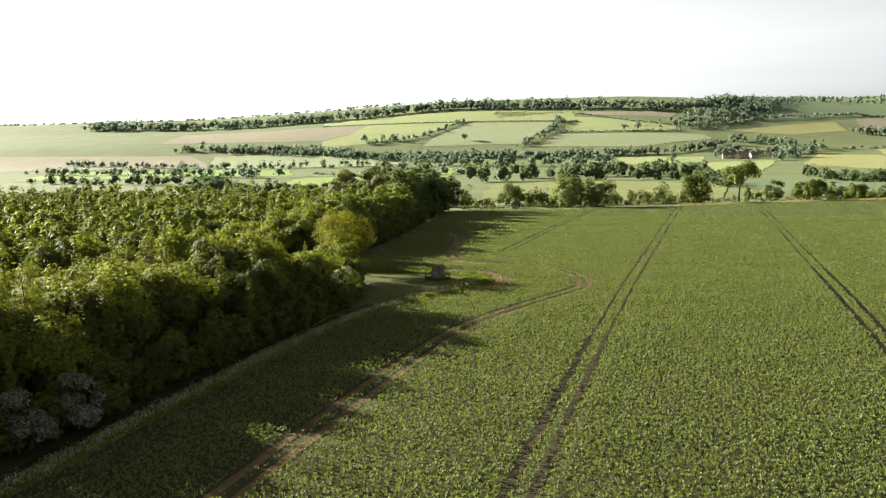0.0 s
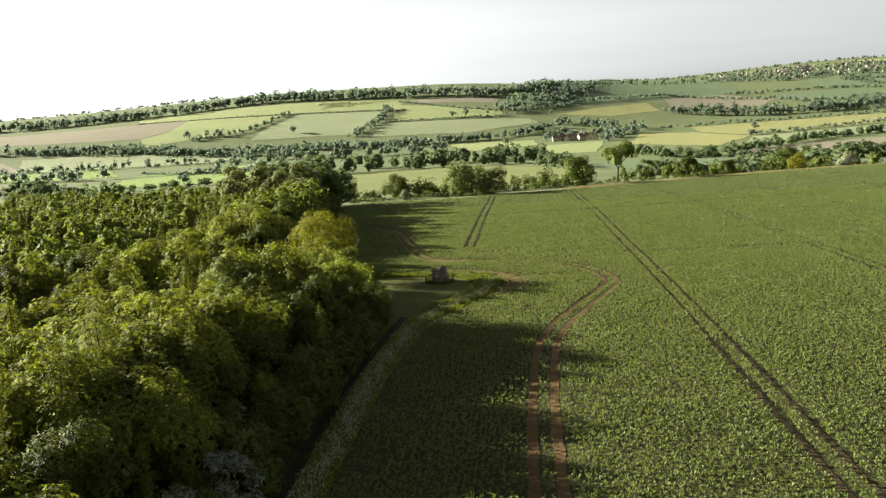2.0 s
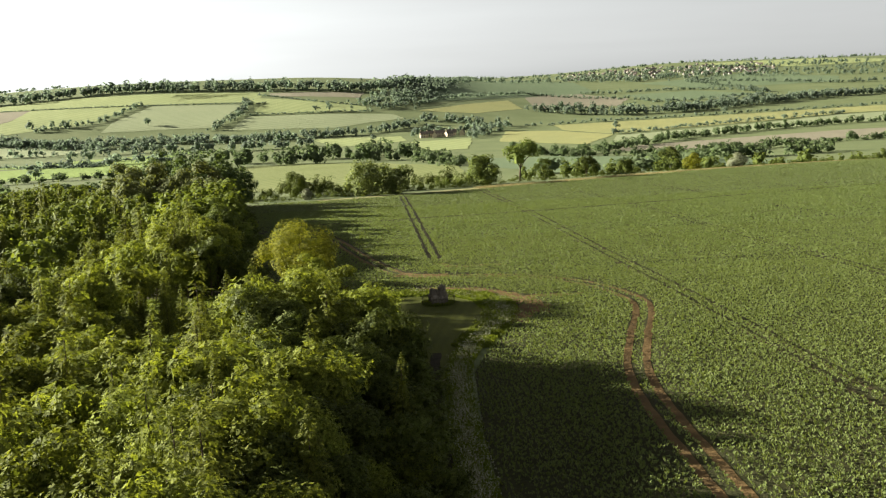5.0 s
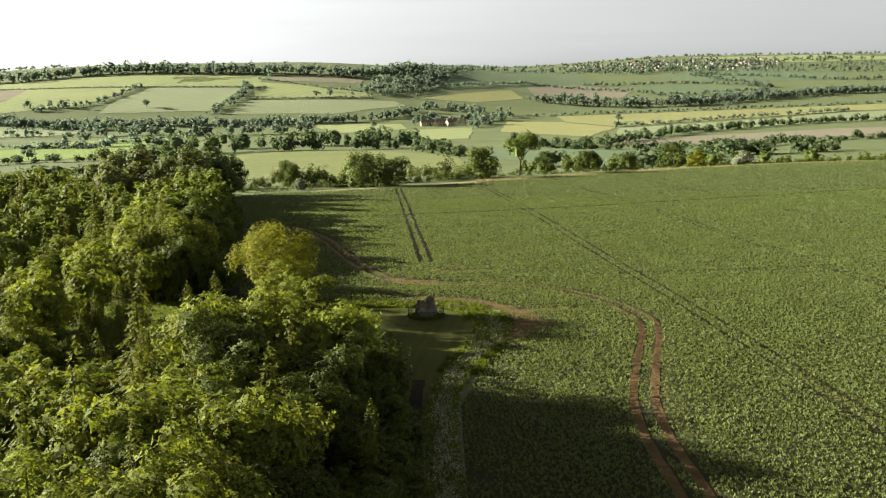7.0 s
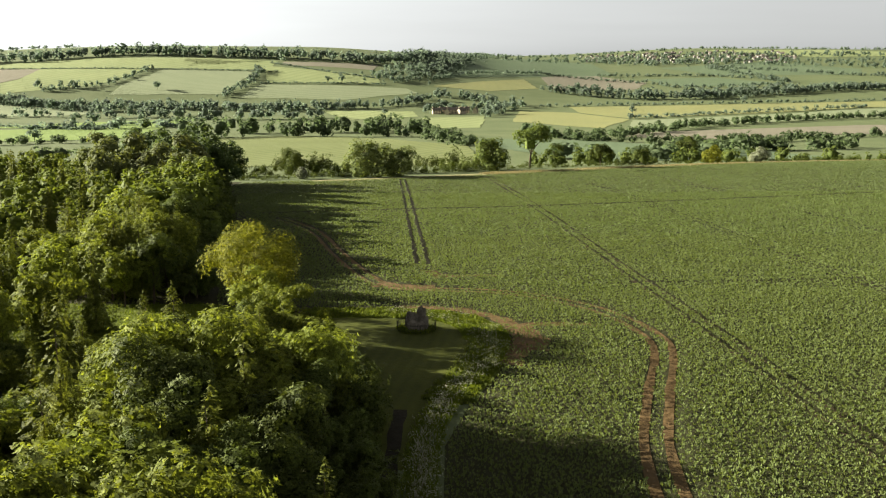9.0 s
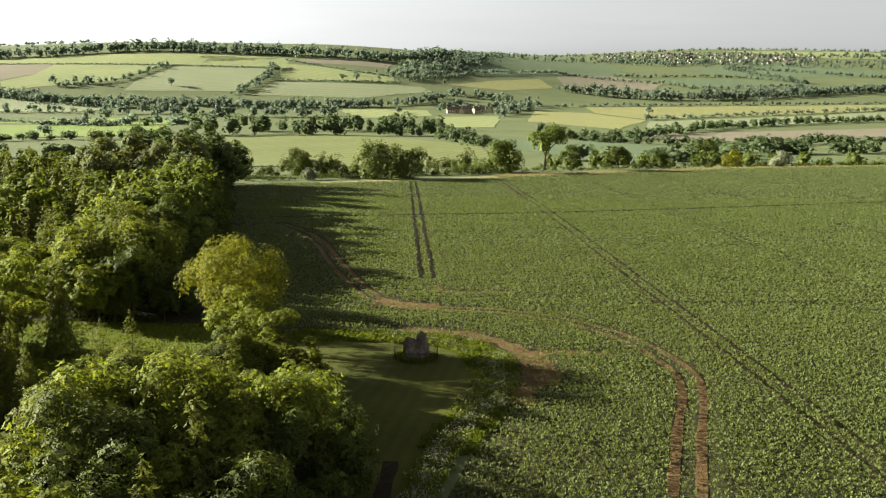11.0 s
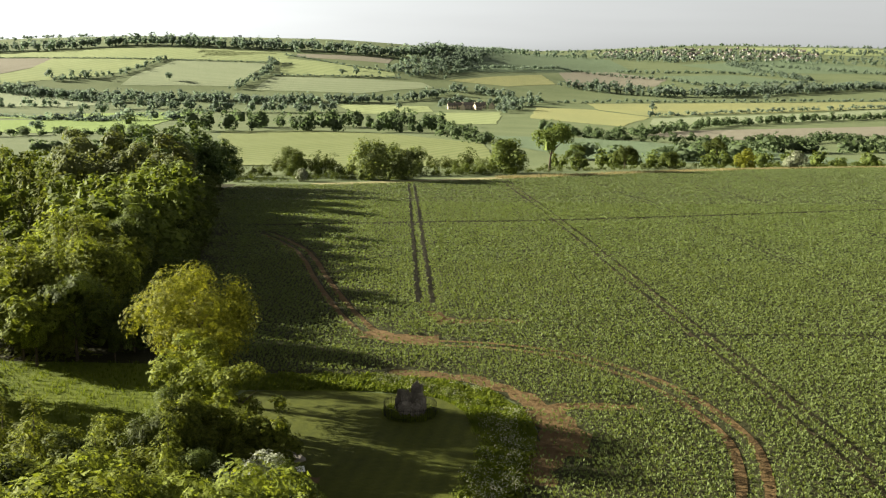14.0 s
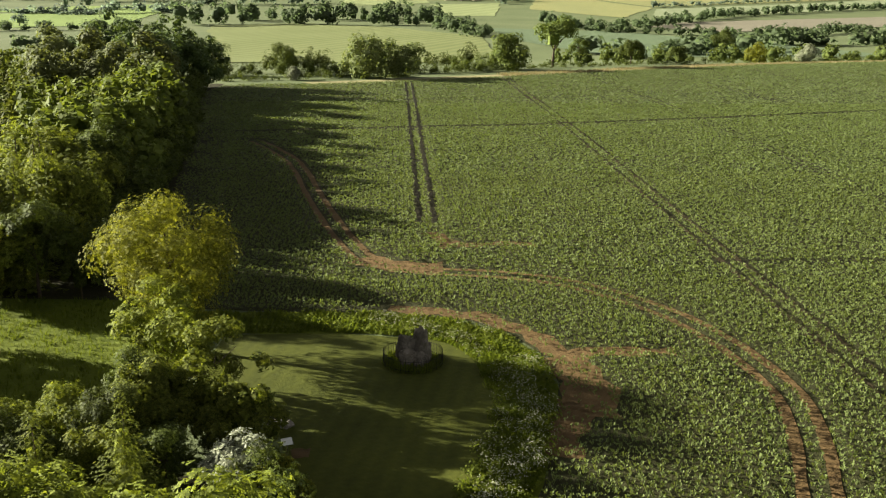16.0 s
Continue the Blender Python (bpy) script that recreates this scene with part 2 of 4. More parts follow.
# ---------- the lie of the land ----------
def spline(xs, zs):
    xs, zs = np.array(xs, float), np.array(zs, float)
    d = np.diff(zs) / np.diff(xs)
    m = np.concatenate([d[:1], (d[1:] + d[:-1]) / 2, d[-1:]])

    def f(v):
        v = np.clip(v, xs[0], xs[-1])
        i = np.clip(np.searchsorted(xs, v) - 1, 0, len(xs) - 2)
        w = xs[i + 1] - xs[i]
        t = (v - xs[i]) / w
        return (2 * t**3 - 3 * t**2 + 1) * zs[i] + (t**3 - 2 * t**2 + t) * w * m[i] + (3 * t**2 - 2 * t**3) * zs[i + 1] + (t**3 - t**2) * w * m[i + 1]
    return f


def ease(v, a, b):
    t = np.clip((v - a) / (b - a), 0, 1)
    return t * t * (3 - 2 * t)


AWAY = [-600, 0, 78, 145, 190, 258, 356, 440, 530, 680, 950, 1360, 1480, 1580, 2280, 2500, 4900]
HILL_WEST = spline(AWAY, [12, 1.5, -.5, -3, -5.3, -8.6, -14.3, -19.5, -29, -36, -46, -50, -42, -27, 42, 46, 30])
HILL_EAST = spline(AWAY, [12, 1.5, -.5, -3, -5.3, -8.6, -14.3, -19.5, -29, -36, -46, -50, -47, -44, -18, -8, 30])


def land(x, y):
    x, y = np.asarray(x, float), np.asarray(y, float)
    t = ease(x / np.maximum(y, 300.0), -0.1, 0.24)
    rise = 0.013 * np.clip(x - 20, 0, 150) * ease(y, 150, 420) * (1 - ease(y, 500, 760))
    side = x / np.maximum(y, 300.0)
    west = -34 * ease(-side, 0.22, 0.6) * ease(y, 1500, 2100)
    east = 46 * ease(side, 0.12, 0.34) * ease(y, 2600, 4300)
    return HILL_WEST(y) * (1 - t) + HILL_EAST(y) * t + rise + west + east


def z_at(x, y):
    return float(land(x, y))


# ---------- mesh helpers ----------
def mesh_of(name, verts, faces, material=None, smooth=False):
    """A mesh from an array of vertices and an array of faces that all have as many corners."""
    verts, faces = np.asarray(verts, np.float32), np.asarray(faces, np.int32)
    me = bpy.data.meshes.new(name)
    k = faces.shape[1]
    me.vertices.add(len(verts))
    me.vertices.foreach_set("co", verts.ravel())
    me.loops.add(faces.size)
    me.loops.foreach_set("vertex_index", faces.ravel())
    me.polygons.add(len(faces))
    me.polygons.foreach_set("loop_start", np.arange(0, faces.size, k, dtype=np.int32))
    if smooth:
        me.polygons.foreach_set("use_smooth", np.ones(len(faces), bool))
    me.update(calc_edges=True)
    me.validate()
    if material:
        me.materials.append(material)
    return me


def part(name, bm, material, parent, label=""):
    """Links a bmesh, or a ready mesh, as one mesh object under its thing."""
    me = bm
    if isinstance(bm, bmesh.types.BMesh):
        me = bpy.data.meshes.new(name)
        bm.to_mesh(me)
        bm.free()
        me.materials.append(material)
    ob = new(name, me)
    ob.parent = parent
    if label:
        ob["label"] = label
    return ob


def drape(name, corners, material, dz, step, label="", category="", kind="structure", wave=0.0):
    """A piece of ground within a polygon, laid over the land."""
    pts = []
    rng = random.Random(name + str(corners[0]))
    for a, b in zip(corners, corners[1:] + corners[:1]):
        n = max(1, int(math.dist(a, b) / step))
        for i in range(n):
            w = wave if i else 0
            pts.append((a[0] + (b[0] - a[0]) * i / n + rng.uniform(-w, w), a[1] + (b[1] - a[1]) * i / n + rng.uniform(-w, w)))
    bm = bmesh.new()
    bm.faces.new([bm.verts.new((x, y, 0)) for x, y in pts])
    xs, ys = [p[0] for p in pts], [p[1] for p in pts]
    for axis, lo, hi in ((0, min(xs), max(xs)), (1, min(ys), max(ys))):
        v = (math.floor(lo / step) + 1) * step
        while v < hi:
            co, no = [0, 0, 0], [0, 0, 0]
            co[axis], no[axis] = v, 1
            bmesh.ops.bisect_plane(bm, geom=bm.verts[:] + bm.edges[:] + bm.faces[:], plane_co=co, plane_no=no)
            v += step
    bmesh.ops.triangulate(bm, faces=bm.faces[:])
    bmesh.ops.recalc_face_normals(bm, faces=bm.faces[:])
    for v in bm.verts:
        v.co.z = z_at(v.co.x, v.co.y) + dz
    me = bpy.data.meshes.new(name)
    bm.to_mesh(me)
    bm.free()
    if me.polygons and me.polygons[0].normal.z < 0:
        me.flip_normals()
    me.materials.append(material)
    return tagged(new(name, me), label, category, "", kind)


def path_points(corners, step):
    """Evenly spaced points along a smooth line through corners, with the way that it runs there."""
    c = [Vector(p) for p in corners]
    out = []
    for i in range(len(c) - 1):
        p0, p1, p2, p3 = c[max(i - 1, 0)], c[i], c[i + 1], c[min(i + 2, len(c) - 1)]
        n = max(2, int((p2 - p1).length / step))
        for k in range(n):
            t = k / n
            out.append(0.5 * (2 * p1 + (p2 - p0) * t + (2 * p0 - 5 * p1 + 4 * p2 - p3) * t**2 + (3 * p1 - p0 - 3 * p2 + p3) * t**3))
    out.append(c[-1])
    ways = [(out[min(i + 1, len(out) - 1)] - out[max(i - 1, 0)]).normalized() for i in range(len(out))]
    return list(zip(out, ways))


def strip_mesh(name, corners, half, dz, step, material, shift=0.0, ragged=0.0, seed=1):
    rng = random.Random(seed)
    verts, faces = [], []
    pts = path_points(corners, step)
    for i, (p, w) in enumerate(pts):
        side = Vector((w.y, -w.x))
        a, b = half + rng.uniform(-ragged, ragged), half + rng.uniform(-ragged, ragged)
        for o in (shift - a, shift + b):
            q = p + side * o
            verts.append((q.x, q.y, z_at(q.x, q.y) + dz))
        if i:
            faces.append((2 * i - 2, 2 * i - 1, 2 * i + 1, 2 * i))
    return mesh_of(name, verts, faces, material)


def inside(poly, x, y):
    """Which of the points x, y lie in a polygon."""
    r = np.zeros(len(x), bool)
    for (ax, ay), (bx, by) in zip(poly, poly[1:] + poly[:1]):
        if ay == by:
            continue
        r ^= ((ay > y) != (by > y)) & (x < (bx - ax) * (y - ay) / (by - ay) + ax)
    return r


def far_from(corners, x, y, step=1.0):
    """How far the points x, y lie from a line."""
    best = np.full(len(x), 1e9)
    pts = [p for p, _ in path_points(corners, step)]
    for p in pts:
        best = np.minimum(best, (x - p.x) ** 2 + (y - p.y) ** 2)
    return np.sqrt(best)


def cards(rng, centre, normal, long, wide, along=None):
    """Leaf sprays: a folded rhomb at every centre, across its normal. Returns vertices and faces."""
    n = len(centre)
    normal = normal / np.maximum(np.linalg.norm(normal, axis=1, keepdims=True), 1e-6)
    r = rng.normal(size=(n, 3))
    t = np.cross(normal, r) if along is None else along - normal * (along * normal).sum(1, keepdims=True)
    t /= np.maximum(np.linalg.norm(t, axis=1, keepdims=True), 1e-6)
    s = np.cross(normal, t)
    long, wide = np.broadcast_to(long, n)[:, None], np.broadcast_to(wide, n)[:, None]
    v = np.stack([centre + t * long / 2, centre + s * wide / 2 - normal * wide * 0.25, centre - t * long / 2, centre - s * wide / 2 - normal * wide * 0.25], 1).reshape(-1, 3)
    return v, np.arange(4 * n).reshape(n, 4)


def ball(rng, n):
    d = rng.normal(size=(n, 3))
    return d / np.linalg.norm(d, axis=1, keepdims=True)


def core_shape():
    """A rough solid of six faces, one unit across, that stands on the origin."""
    out = []
    for axis in range(3):
        for side in (-1, 1):
            quad = []
            for u, w in ((-1, -1), (1, -1), (1, 1), (-1, 1)):
                p = np.insert(np.array([u, w], float), axis, side)
                p = p / np.linalg.norm(p)
                quad.append(p * (0.5 + 0.08 * math.sin(5 * p[0] + 3 * p[1] + 4 * p[2])) + np.array([0, 0, 0.44]))
            out += quad if side > 0 else quad[::-1]
    return np.array(out)


CORE = core_shape()


def hub_shape():
    """A closed ball of 26 corners and 24 faces."""
    seen, faces = {}, []
    for axis in range(3):
        for side in (-1, 1):
            for i in (-1, 0):
                for j in (-1, 0):
                    quad = []
                    for u, w in ((i, j), (i + 1, j), (i + 1, j + 1), (i, j + 1)):
                        p = [u, w]
                        p.insert(axis, side)
                        quad.append(seen.setdefault(tuple(p), len(seen)))
                    faces.append(quad if (side > 0) == (axis != 1) else quad[::-1])
    v = np.array(list(seen), float)
    return v / np.linalg.norm(v, axis=1, keepdims=True), np.array(faces)


HUB, HUB_FACES = hub_shape()


# ---------- foliage shapes ----------
def broad_crown(rng, high, wide, n, leaf, base=0.2, lobes=18, squash=1.0, skirt=False, solid=True, lump=0.24):
    """Leaf sprays on the solid lobes of a broadleaf crown standing on the origin."""
    mid, rz = high * (base + 1) / 2, high * (1 - base) / 2
    d = ball(rng, lobes)
    if not skirt:
        d[:, 2] = np.where(d[:, 2] < -0.3, -d[:, 2] * 0.6, d[:, 2])
    lobe_r = wide * lump * rng.uniform(0.7, 1.3, lobes)
    k = rng.uniform(0.55, 0.95, (lobes, 1)) * (1 - 0.6 * lump)
    c = d * k * np.array([wide / 2, wide / 2, rz * squash]) + np.array([0, 0, mid])
    # no crown is round: some sides reach out, others are hollow
    way = np.arctan2(c[:, 1], c[:, 0])
    c[:, :2] *= (1 + 0.22 * np.sin(2 * way + rng.uniform(0, 6.283)) + 0.16 * np.sin(3 * way + rng.uniform(0, 6.283)))[:, None]
    c[:, 2] += 0.07 * high * np.sin(way * 2 + rng.uniform(0, 6.283))
    which = rng.choice(lobes, n, p=lobe_r**2 / (lobe_r**2).sum())
    # sprays sit on the outer side of each lobe, most of them upwards
    u = ball(rng, n)
    u[:, 2] = np.where((u[:, 2] < -0.2) & (rng.random(n) < 0.7), -u[:, 2], u[:, 2])
    inward = (u * d[which]).sum(1) < -0.45
    u[inward] *= -1
    rr = lobe_r[which] * rng.uniform(0.78, 1.12, n) * np.where(rng.random(n) < 0.06, 1.22, 1.0)
    p = c[which] + u * rr[:, None] * np.array([1, 1, 0.9])
    p[:, 2] = np.maximum(p[:, 2], 0.1)
    nrm = u + 0.5 * ball(rng, n) + np.array([0, 0, 0.4])
    v, f = cards(rng, p, nrm, leaf * rng.uniform(0.6, 1.3, n), leaf * rng.uniform(0.45, 0.85, n))
    if solid:
        hearts = [(CORE - np.array([0, 0, 0.44])) * 1.05 * r * np.array([1, 1, 0.85]) + m for m, r in zip(c, lobe_r)]
        hearts.append(CORE * np.array([wide * 0.45, wide * 0.45, high * (1 - base) * 0.6]) + np.array([0, 0, high * (0.85 * base + 0.15)]))
        h = np.concatenate(hearts)
        h[:, 2] = np.maximum(h[:, 2], 0.05)
        v = np.concatenate([v, h])
    return v, np.arange(len(v)).reshape(-1, 4)


def cone_crown(rng, high, wide, n, leaf, solid=True):
    """Feathery sprays along tiers of level branches round a slim, pointed heart."""
    tiers = 21
    tier = np.minimum(np.floor(rng.random(n) ** 0.6 * tiers), tiers - 1)
    bough = rng.integers(0, 9, n)
    lift = np.sin(tier * 12.9 + bough * 78.2) * 0.7
    zi = high * np.clip(1 - (tier + 0.4 + 0.5 * lift) / tiers, 0.02, 0.99)
    ang = bough / 9 * 6.283 + tier * 2.1 + rng.normal(0, 0.2, n)
    full = wide / 2 * (1 - zi / high) ** 0.95 * (0.9 + 0.24 * np.sin(tier * 5.3 + bough * 2.9)) + 0.08
    t = rng.random(n) ** 0.42
    r = full * t
    zz = zi - 0.12 * r + 0.1 * full * t * t + rng.normal(0, 0.07, n)
    p = np.stack([np.cos(ang) * r, np.sin(ang) * r, np.maximum(zz, 0.1)], 1)
    nrm = np.stack([np.cos(ang) * 0.45, np.sin(ang) * 0.45, np.full(n, 0.75)], 1) + 0.45 * ball(rng, n)
    out = np.stack([np.cos(ang), np.sin(ang), rng.uniform(-0.2, 0.3, n)], 1) + 0.45 * ball(rng, n)
    fine = leaf * (0.55 + 0.5 * (1 - zi / high))
    v, f = cards(rng, p, nrm, fine * rng.uniform(0.6, 1.2, n), fine * rng.uniform(0.3, 0.5, n), out)
    if solid:
        quads = []
        hs = np.linspace(0.04, 0.72, 5)
        ring = lambda t, k: np.array([math.cos(k * 6.283 / 6 + t * 4), math.sin(k * 6.283 / 6 + t * 4), 0]) * (wide * 0.2 * (1 - t) ** 1.2 + 0.01) * (1 + 0.3 * math.sin(k * 2.3 + t * 17)) + np.array([0, 0, t * high])
        for a, b in zip(hs[:-1], hs[1:]):
            for k in range(6):
                quads += [ring(a, k), ring(a, k + 1), ring(b, k + 1), ring(b, k)]
        v = np.concatenate([v, np.array(quads)])
    return v, np.arange(len(v)).reshape(-1, 4)


def stem(high, thick, seed, limbs=4, lean=0.04):
    """A tapered, slightly crooked trunk with limbs."""
    rng = random.Random(seed)
    bm = bmesh.new()

    def limb(a, way, length, r, n=5, sides=6):
        rings, p, d = [], Vector(a), Vector(way).normalized()
        for i in range(n + 1):
            rr = r * (1 - 0.8 * i / n)
            u = d.orthogonal().normalized()
            v = d.cross(u)
            rings.append([bm.verts.new(p + u * rr * math.cos(6.283 * k / sides) + v * rr * math.sin(6.283 * k / sides)) for k in range(sides)])
            p = p + d * length / n
            d = (d + Vector((rng.uniform(-1, 1), rng.uniform(-1, 1), rng.uniform(-0.1, 0.6))) * lean * 3).normalized()
        for ra, rb in zip(rings, rings[1:]):
            for k in range(sides):
                bm.faces.new((ra[k], ra[(k + 1) % sides], rb[(k + 1) % sides], rb[k]))
        return [sum((v.co for v in ring), Vector()) / sides for ring in rings]
    spine = limb((0, 0, -0.15), (rng.uniform(-lean, lean), rng.uniform(-lean, lean), 1), high, thick, 7)
    for i in range(limbs):
        a = rng.uniform(0, 6.283)
        limb(spine[3 + i % 4], (math.cos(a), math.sin(a), rng.uniform(0.5, 1.1)), high * rng.uniform(0.3, 0.45), thick * 0.45, 4, 5)
    return bm


def make_tree(name, crown_data, leafage, high, thick, seed, label, category, group="", limbs=4):
    root = tagged(new(name), label, category, group)
    part("trunk", stem(high, thick, seed, limbs, 0.04 if limbs else 0.006), M_BARK, root)
    part("crown", mesh_of("crown", *crown_data, leafage), leafage, root)
    return root


def plant_at(root, x, y, size=1.0, turn=0.0, tall=1.0):
    root.matrix_basis = pose(x, y, z_at(x, y), 0, 0, turn) @ Matrix.Diagonal((size, size, size * tall, 1))


def copy_at(root, x, y, size=1.0, turn=0.0, tall=1.0, label=""):
    c = copy_thing(root, pose(x, y, z_at(x, y), 0, 0, turn))
    c.scale = (size, size, size * tall)
    if label:
        c["label"] = label
    return c


# ---------- ground ----------
gx = np.concatenate([np.linspace(-4200, -1200, 20)[:-1], np.arange(-1200, -160, 40), np.arange(-160, 160, 5), np.arange(160, 1300, 38), np.linspace(1300, 4200, 20)])
gy = np.concatenate([np.linspace(-900, 0, 24)[:-1], np.arange(0, 440, 5), np.arange(440, 1000, 14), np.arange(1000, 2500, 22), np.linspace(2500, 4950, 40)])
GX, GY = np.meshgrid(gx, gy)
gi = (np.arange(len(gy) - 1)[:, None] * len(gx) + np.arange(len(gx) - 1)).ravel()
tagged(new("ground", mesh_of("ground", np.stack([GX, GY, land(GX, GY)], -1).reshape(-1, 3),
       np.stack([gi, gi + 1, gi + len(gx) + 1, gi + len(gx)], 1), M_LAND, True)), "rolling grassy farmland falling into a wide valley", "ground", "", "structure")

LAWN = [(-37.3, 129), (-36.1, 136.6), (-35.8, 142.2), (-36.9, 147.9), (-39.6, 150), (-46.7, 151.5), (-55, 151.3), (-55.5, 145), (-52, 140), (-49.2, 135), (-47.5, 127), (-46.5, 116), (-45.5, 108), (-43.5, 108), (-42.4, 116), (-40.2, 123)]
BANK = [(-43.4, -110), (-43.4, 40), (-43.4, 72), (-43.2, 93), (-42, 112), (-39.8, 122), (-36.4, 131), (-34.6, 138), (-34.4, 144), (-35.8, 149), (-39, 152.2), (-45, 153.8), (-52, 154), (-58, 154)]
FIELD_RIM = [(-42.3, -120), (-42.3, 30), (-42.3, 72), (-42, 93), (-40.6, 112), (-38, 121), (-34.8, 129), (-32.8, 137), (-31.8, 142), (-32.2, 147), (-34, 151.4), (-37.2, 154.4), (-43, 156), (-52, 156.4), (-64, 158),
             (-67, 180), (-71, 210), (-75, 240), (-84, 290), (-88, 320), (-87, 342)]
FIELD = FIELD_RIM + [(-66, 350), (-45, 362), (-8, 384), (26, 404), (60, 420), (99, 438), (133, 450), (230, 480), (330, 500), (330, -120)]
CLEARING = [(-92, 161), (-72, 160), (-64, 159.5), (-55.5, 155.5), (-57, 140), (-53, 127), (-72, 126), (-92, 133)]
drape("crop_field", FIELD, M_CROPBED_SHADE, 0.06, 5, "arable field bed under a young green crop", "field")
drape("lawn", LAWN, M_LAWN, 0.05, 2.5, "mown grass round the standing stones", "lawn")
drape("meadow_clearing", CLEARING, M_MEADOW, 0.05, 4, "sunlit long grass in a woodland clearing", "meadow")
drape("woodland_floor", [(-44.5, -120), (-44.8, 100), (-47, 118), (-50, 130), (-58, 131), (-74, 130), (-95, 136), (-95, 158), (-64, 159), (-67, 180), (-71, 210), (-75, 240), (-84, 290), (-88, 320), (-88, 348), (-320, 350), (-320, -120)], M_FLOOR, 0.03, 10, "dark mottled woodland floor", "ground")

# wheel tracks and bare soil
HEADLAND = [(-28.8, -110), (-28.8, 40), (-28.6, 66), (-28.2, 88), (-26.7, 107), (-22.5, 122), (-18.2, 135), (-17.3, 142), (-19.2, 152), (-23.7, 160), (-30.6, 165.6), (-41, 168.2), (-45.7, 173), (-51, 194), (-57.3, 224), (-65.2, 243)]
TRACKS = [HEADLAND, [(-10.8, -110), (-10.8, 100)], [(-10.8, 100), (-10.4, 160), (-9.6, 250), (-8.6, 376)], [(-38.8, 186), (-38.6, 236), (-38.0, 354)], [(18.6, -110), (18.6, 166)], [(18.6, 166), (20.2, 400)], [(47.5, -110), (48, 200), (49, 410)], [(76, -110), (77, 230), (78, 424)]]


DRY = [(-66, 350), (-45, 361), (-8, 383), (26, 403), (60, 419), (99, 437), (133, 449), (230, 479), (320, 499)]


def tramline(corners, label, half, material, gauge=1.75):
    root = tagged(new("tramline"), label, "wheel track", "tramlines", "structure")
    for s in (-gauge / 2, gauge / 2):
        part("wheel_rut", strip_mesh("wheel_rut", corners, half, 0.09, 2.0, material, s, 0.08), material, root)


for i, c in enumerate(TRACKS):
    tramline(c, "curving pair of bare brown wheel ruts along the headland" if i == 0 else "straight pair of wheel ruts through the crop", 0.38 if i == 0 else 0.3, M_SOIL if i == 0 else M_TRACK_SHADE if c[0][0] == -10.8 else M_RUT_SHADE)
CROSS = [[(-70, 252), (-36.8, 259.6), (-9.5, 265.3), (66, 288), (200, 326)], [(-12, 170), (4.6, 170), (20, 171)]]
# Drill gaps reuse the painted rut shade in place of crop shadow.
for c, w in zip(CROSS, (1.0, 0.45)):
    tagged(new("drill_gap", strip_mesh("drill_gap", c, w, 0.09, 3, M_RUT_SHADE, 0, 0.1)), "thin bare line across the crop", "wheel track", "", "structure")
SOILS = [[(-30.8, 137), (-30, 141), (-30.6, 146.5)], [(-30.6, 146.5), (-33.2, 152.4), (-37.5, 155.6), (-43, 157)], [(-30.5, 147), (-27, 147.4), (-22.5, 147.2)], [(-38, 168.6), (-42, 169), (-45.5, 172)], [(-38.6, 182), (-37, 178), (-34, 176.5)], [(-38, 176), (-33, 177.2), (-28, 177)], [(-31, 139), (-32.4, 135.5), (-33.6, 132)]]
for c, w in zip(SOILS, (1.8, 1.0, 0.8, 1.8, 0.9, 0.7, 1.2)):
    tagged(new("bare_soil", strip_mesh("bare_soil", c, w, 0.075, 1.2, M_SOIL, 0, 0.5)), "patch of bare reddish-brown soil at the crop edge", "soil", "", "structure")
tagged(new("worn_spot", strip_mesh("worn_spot", [(-48.3, 132.7), (-47.8, 132.8), (-47.3, 132.8)], 0.5, 0.075, 0.3, M_SOIL, 0, 0.12, 5)), "trodden bare patch before the information board", "soil", "", "structure")
tagged(new("dry_track", strip_mesh("dry_track", DRY, 4.0, 0.12, 4, M_DRY, 0, 0.5)), "pale dry grass strip along the field end", "grass strip", "", "structure")
for c, w in ((BANK[:6], 1.45), (BANK[5:], 2.4)):
    tagged(new("grass_margin", strip_mesh("grass_margin", c, w, 0.035, 2, M_LAND if w < 2 else M_MEADOW, 0, 0.2)), "strip of rough grass between wood and crop", "grass strip", "", "structure")
# The footpath takes the same darkened soil colour as the ruts.
tagged(new("footpath", strip_mesh("footpath", [(-45.2, 40), (-45.2, 80), (-44.8, 100), (-44.2, 112), (-43.5, 120)], 0.5, 0.07, 2, M_RUT_SHADE, 0, 0.1)), "narrow trodden path between wood and field", "path", "", "structure")


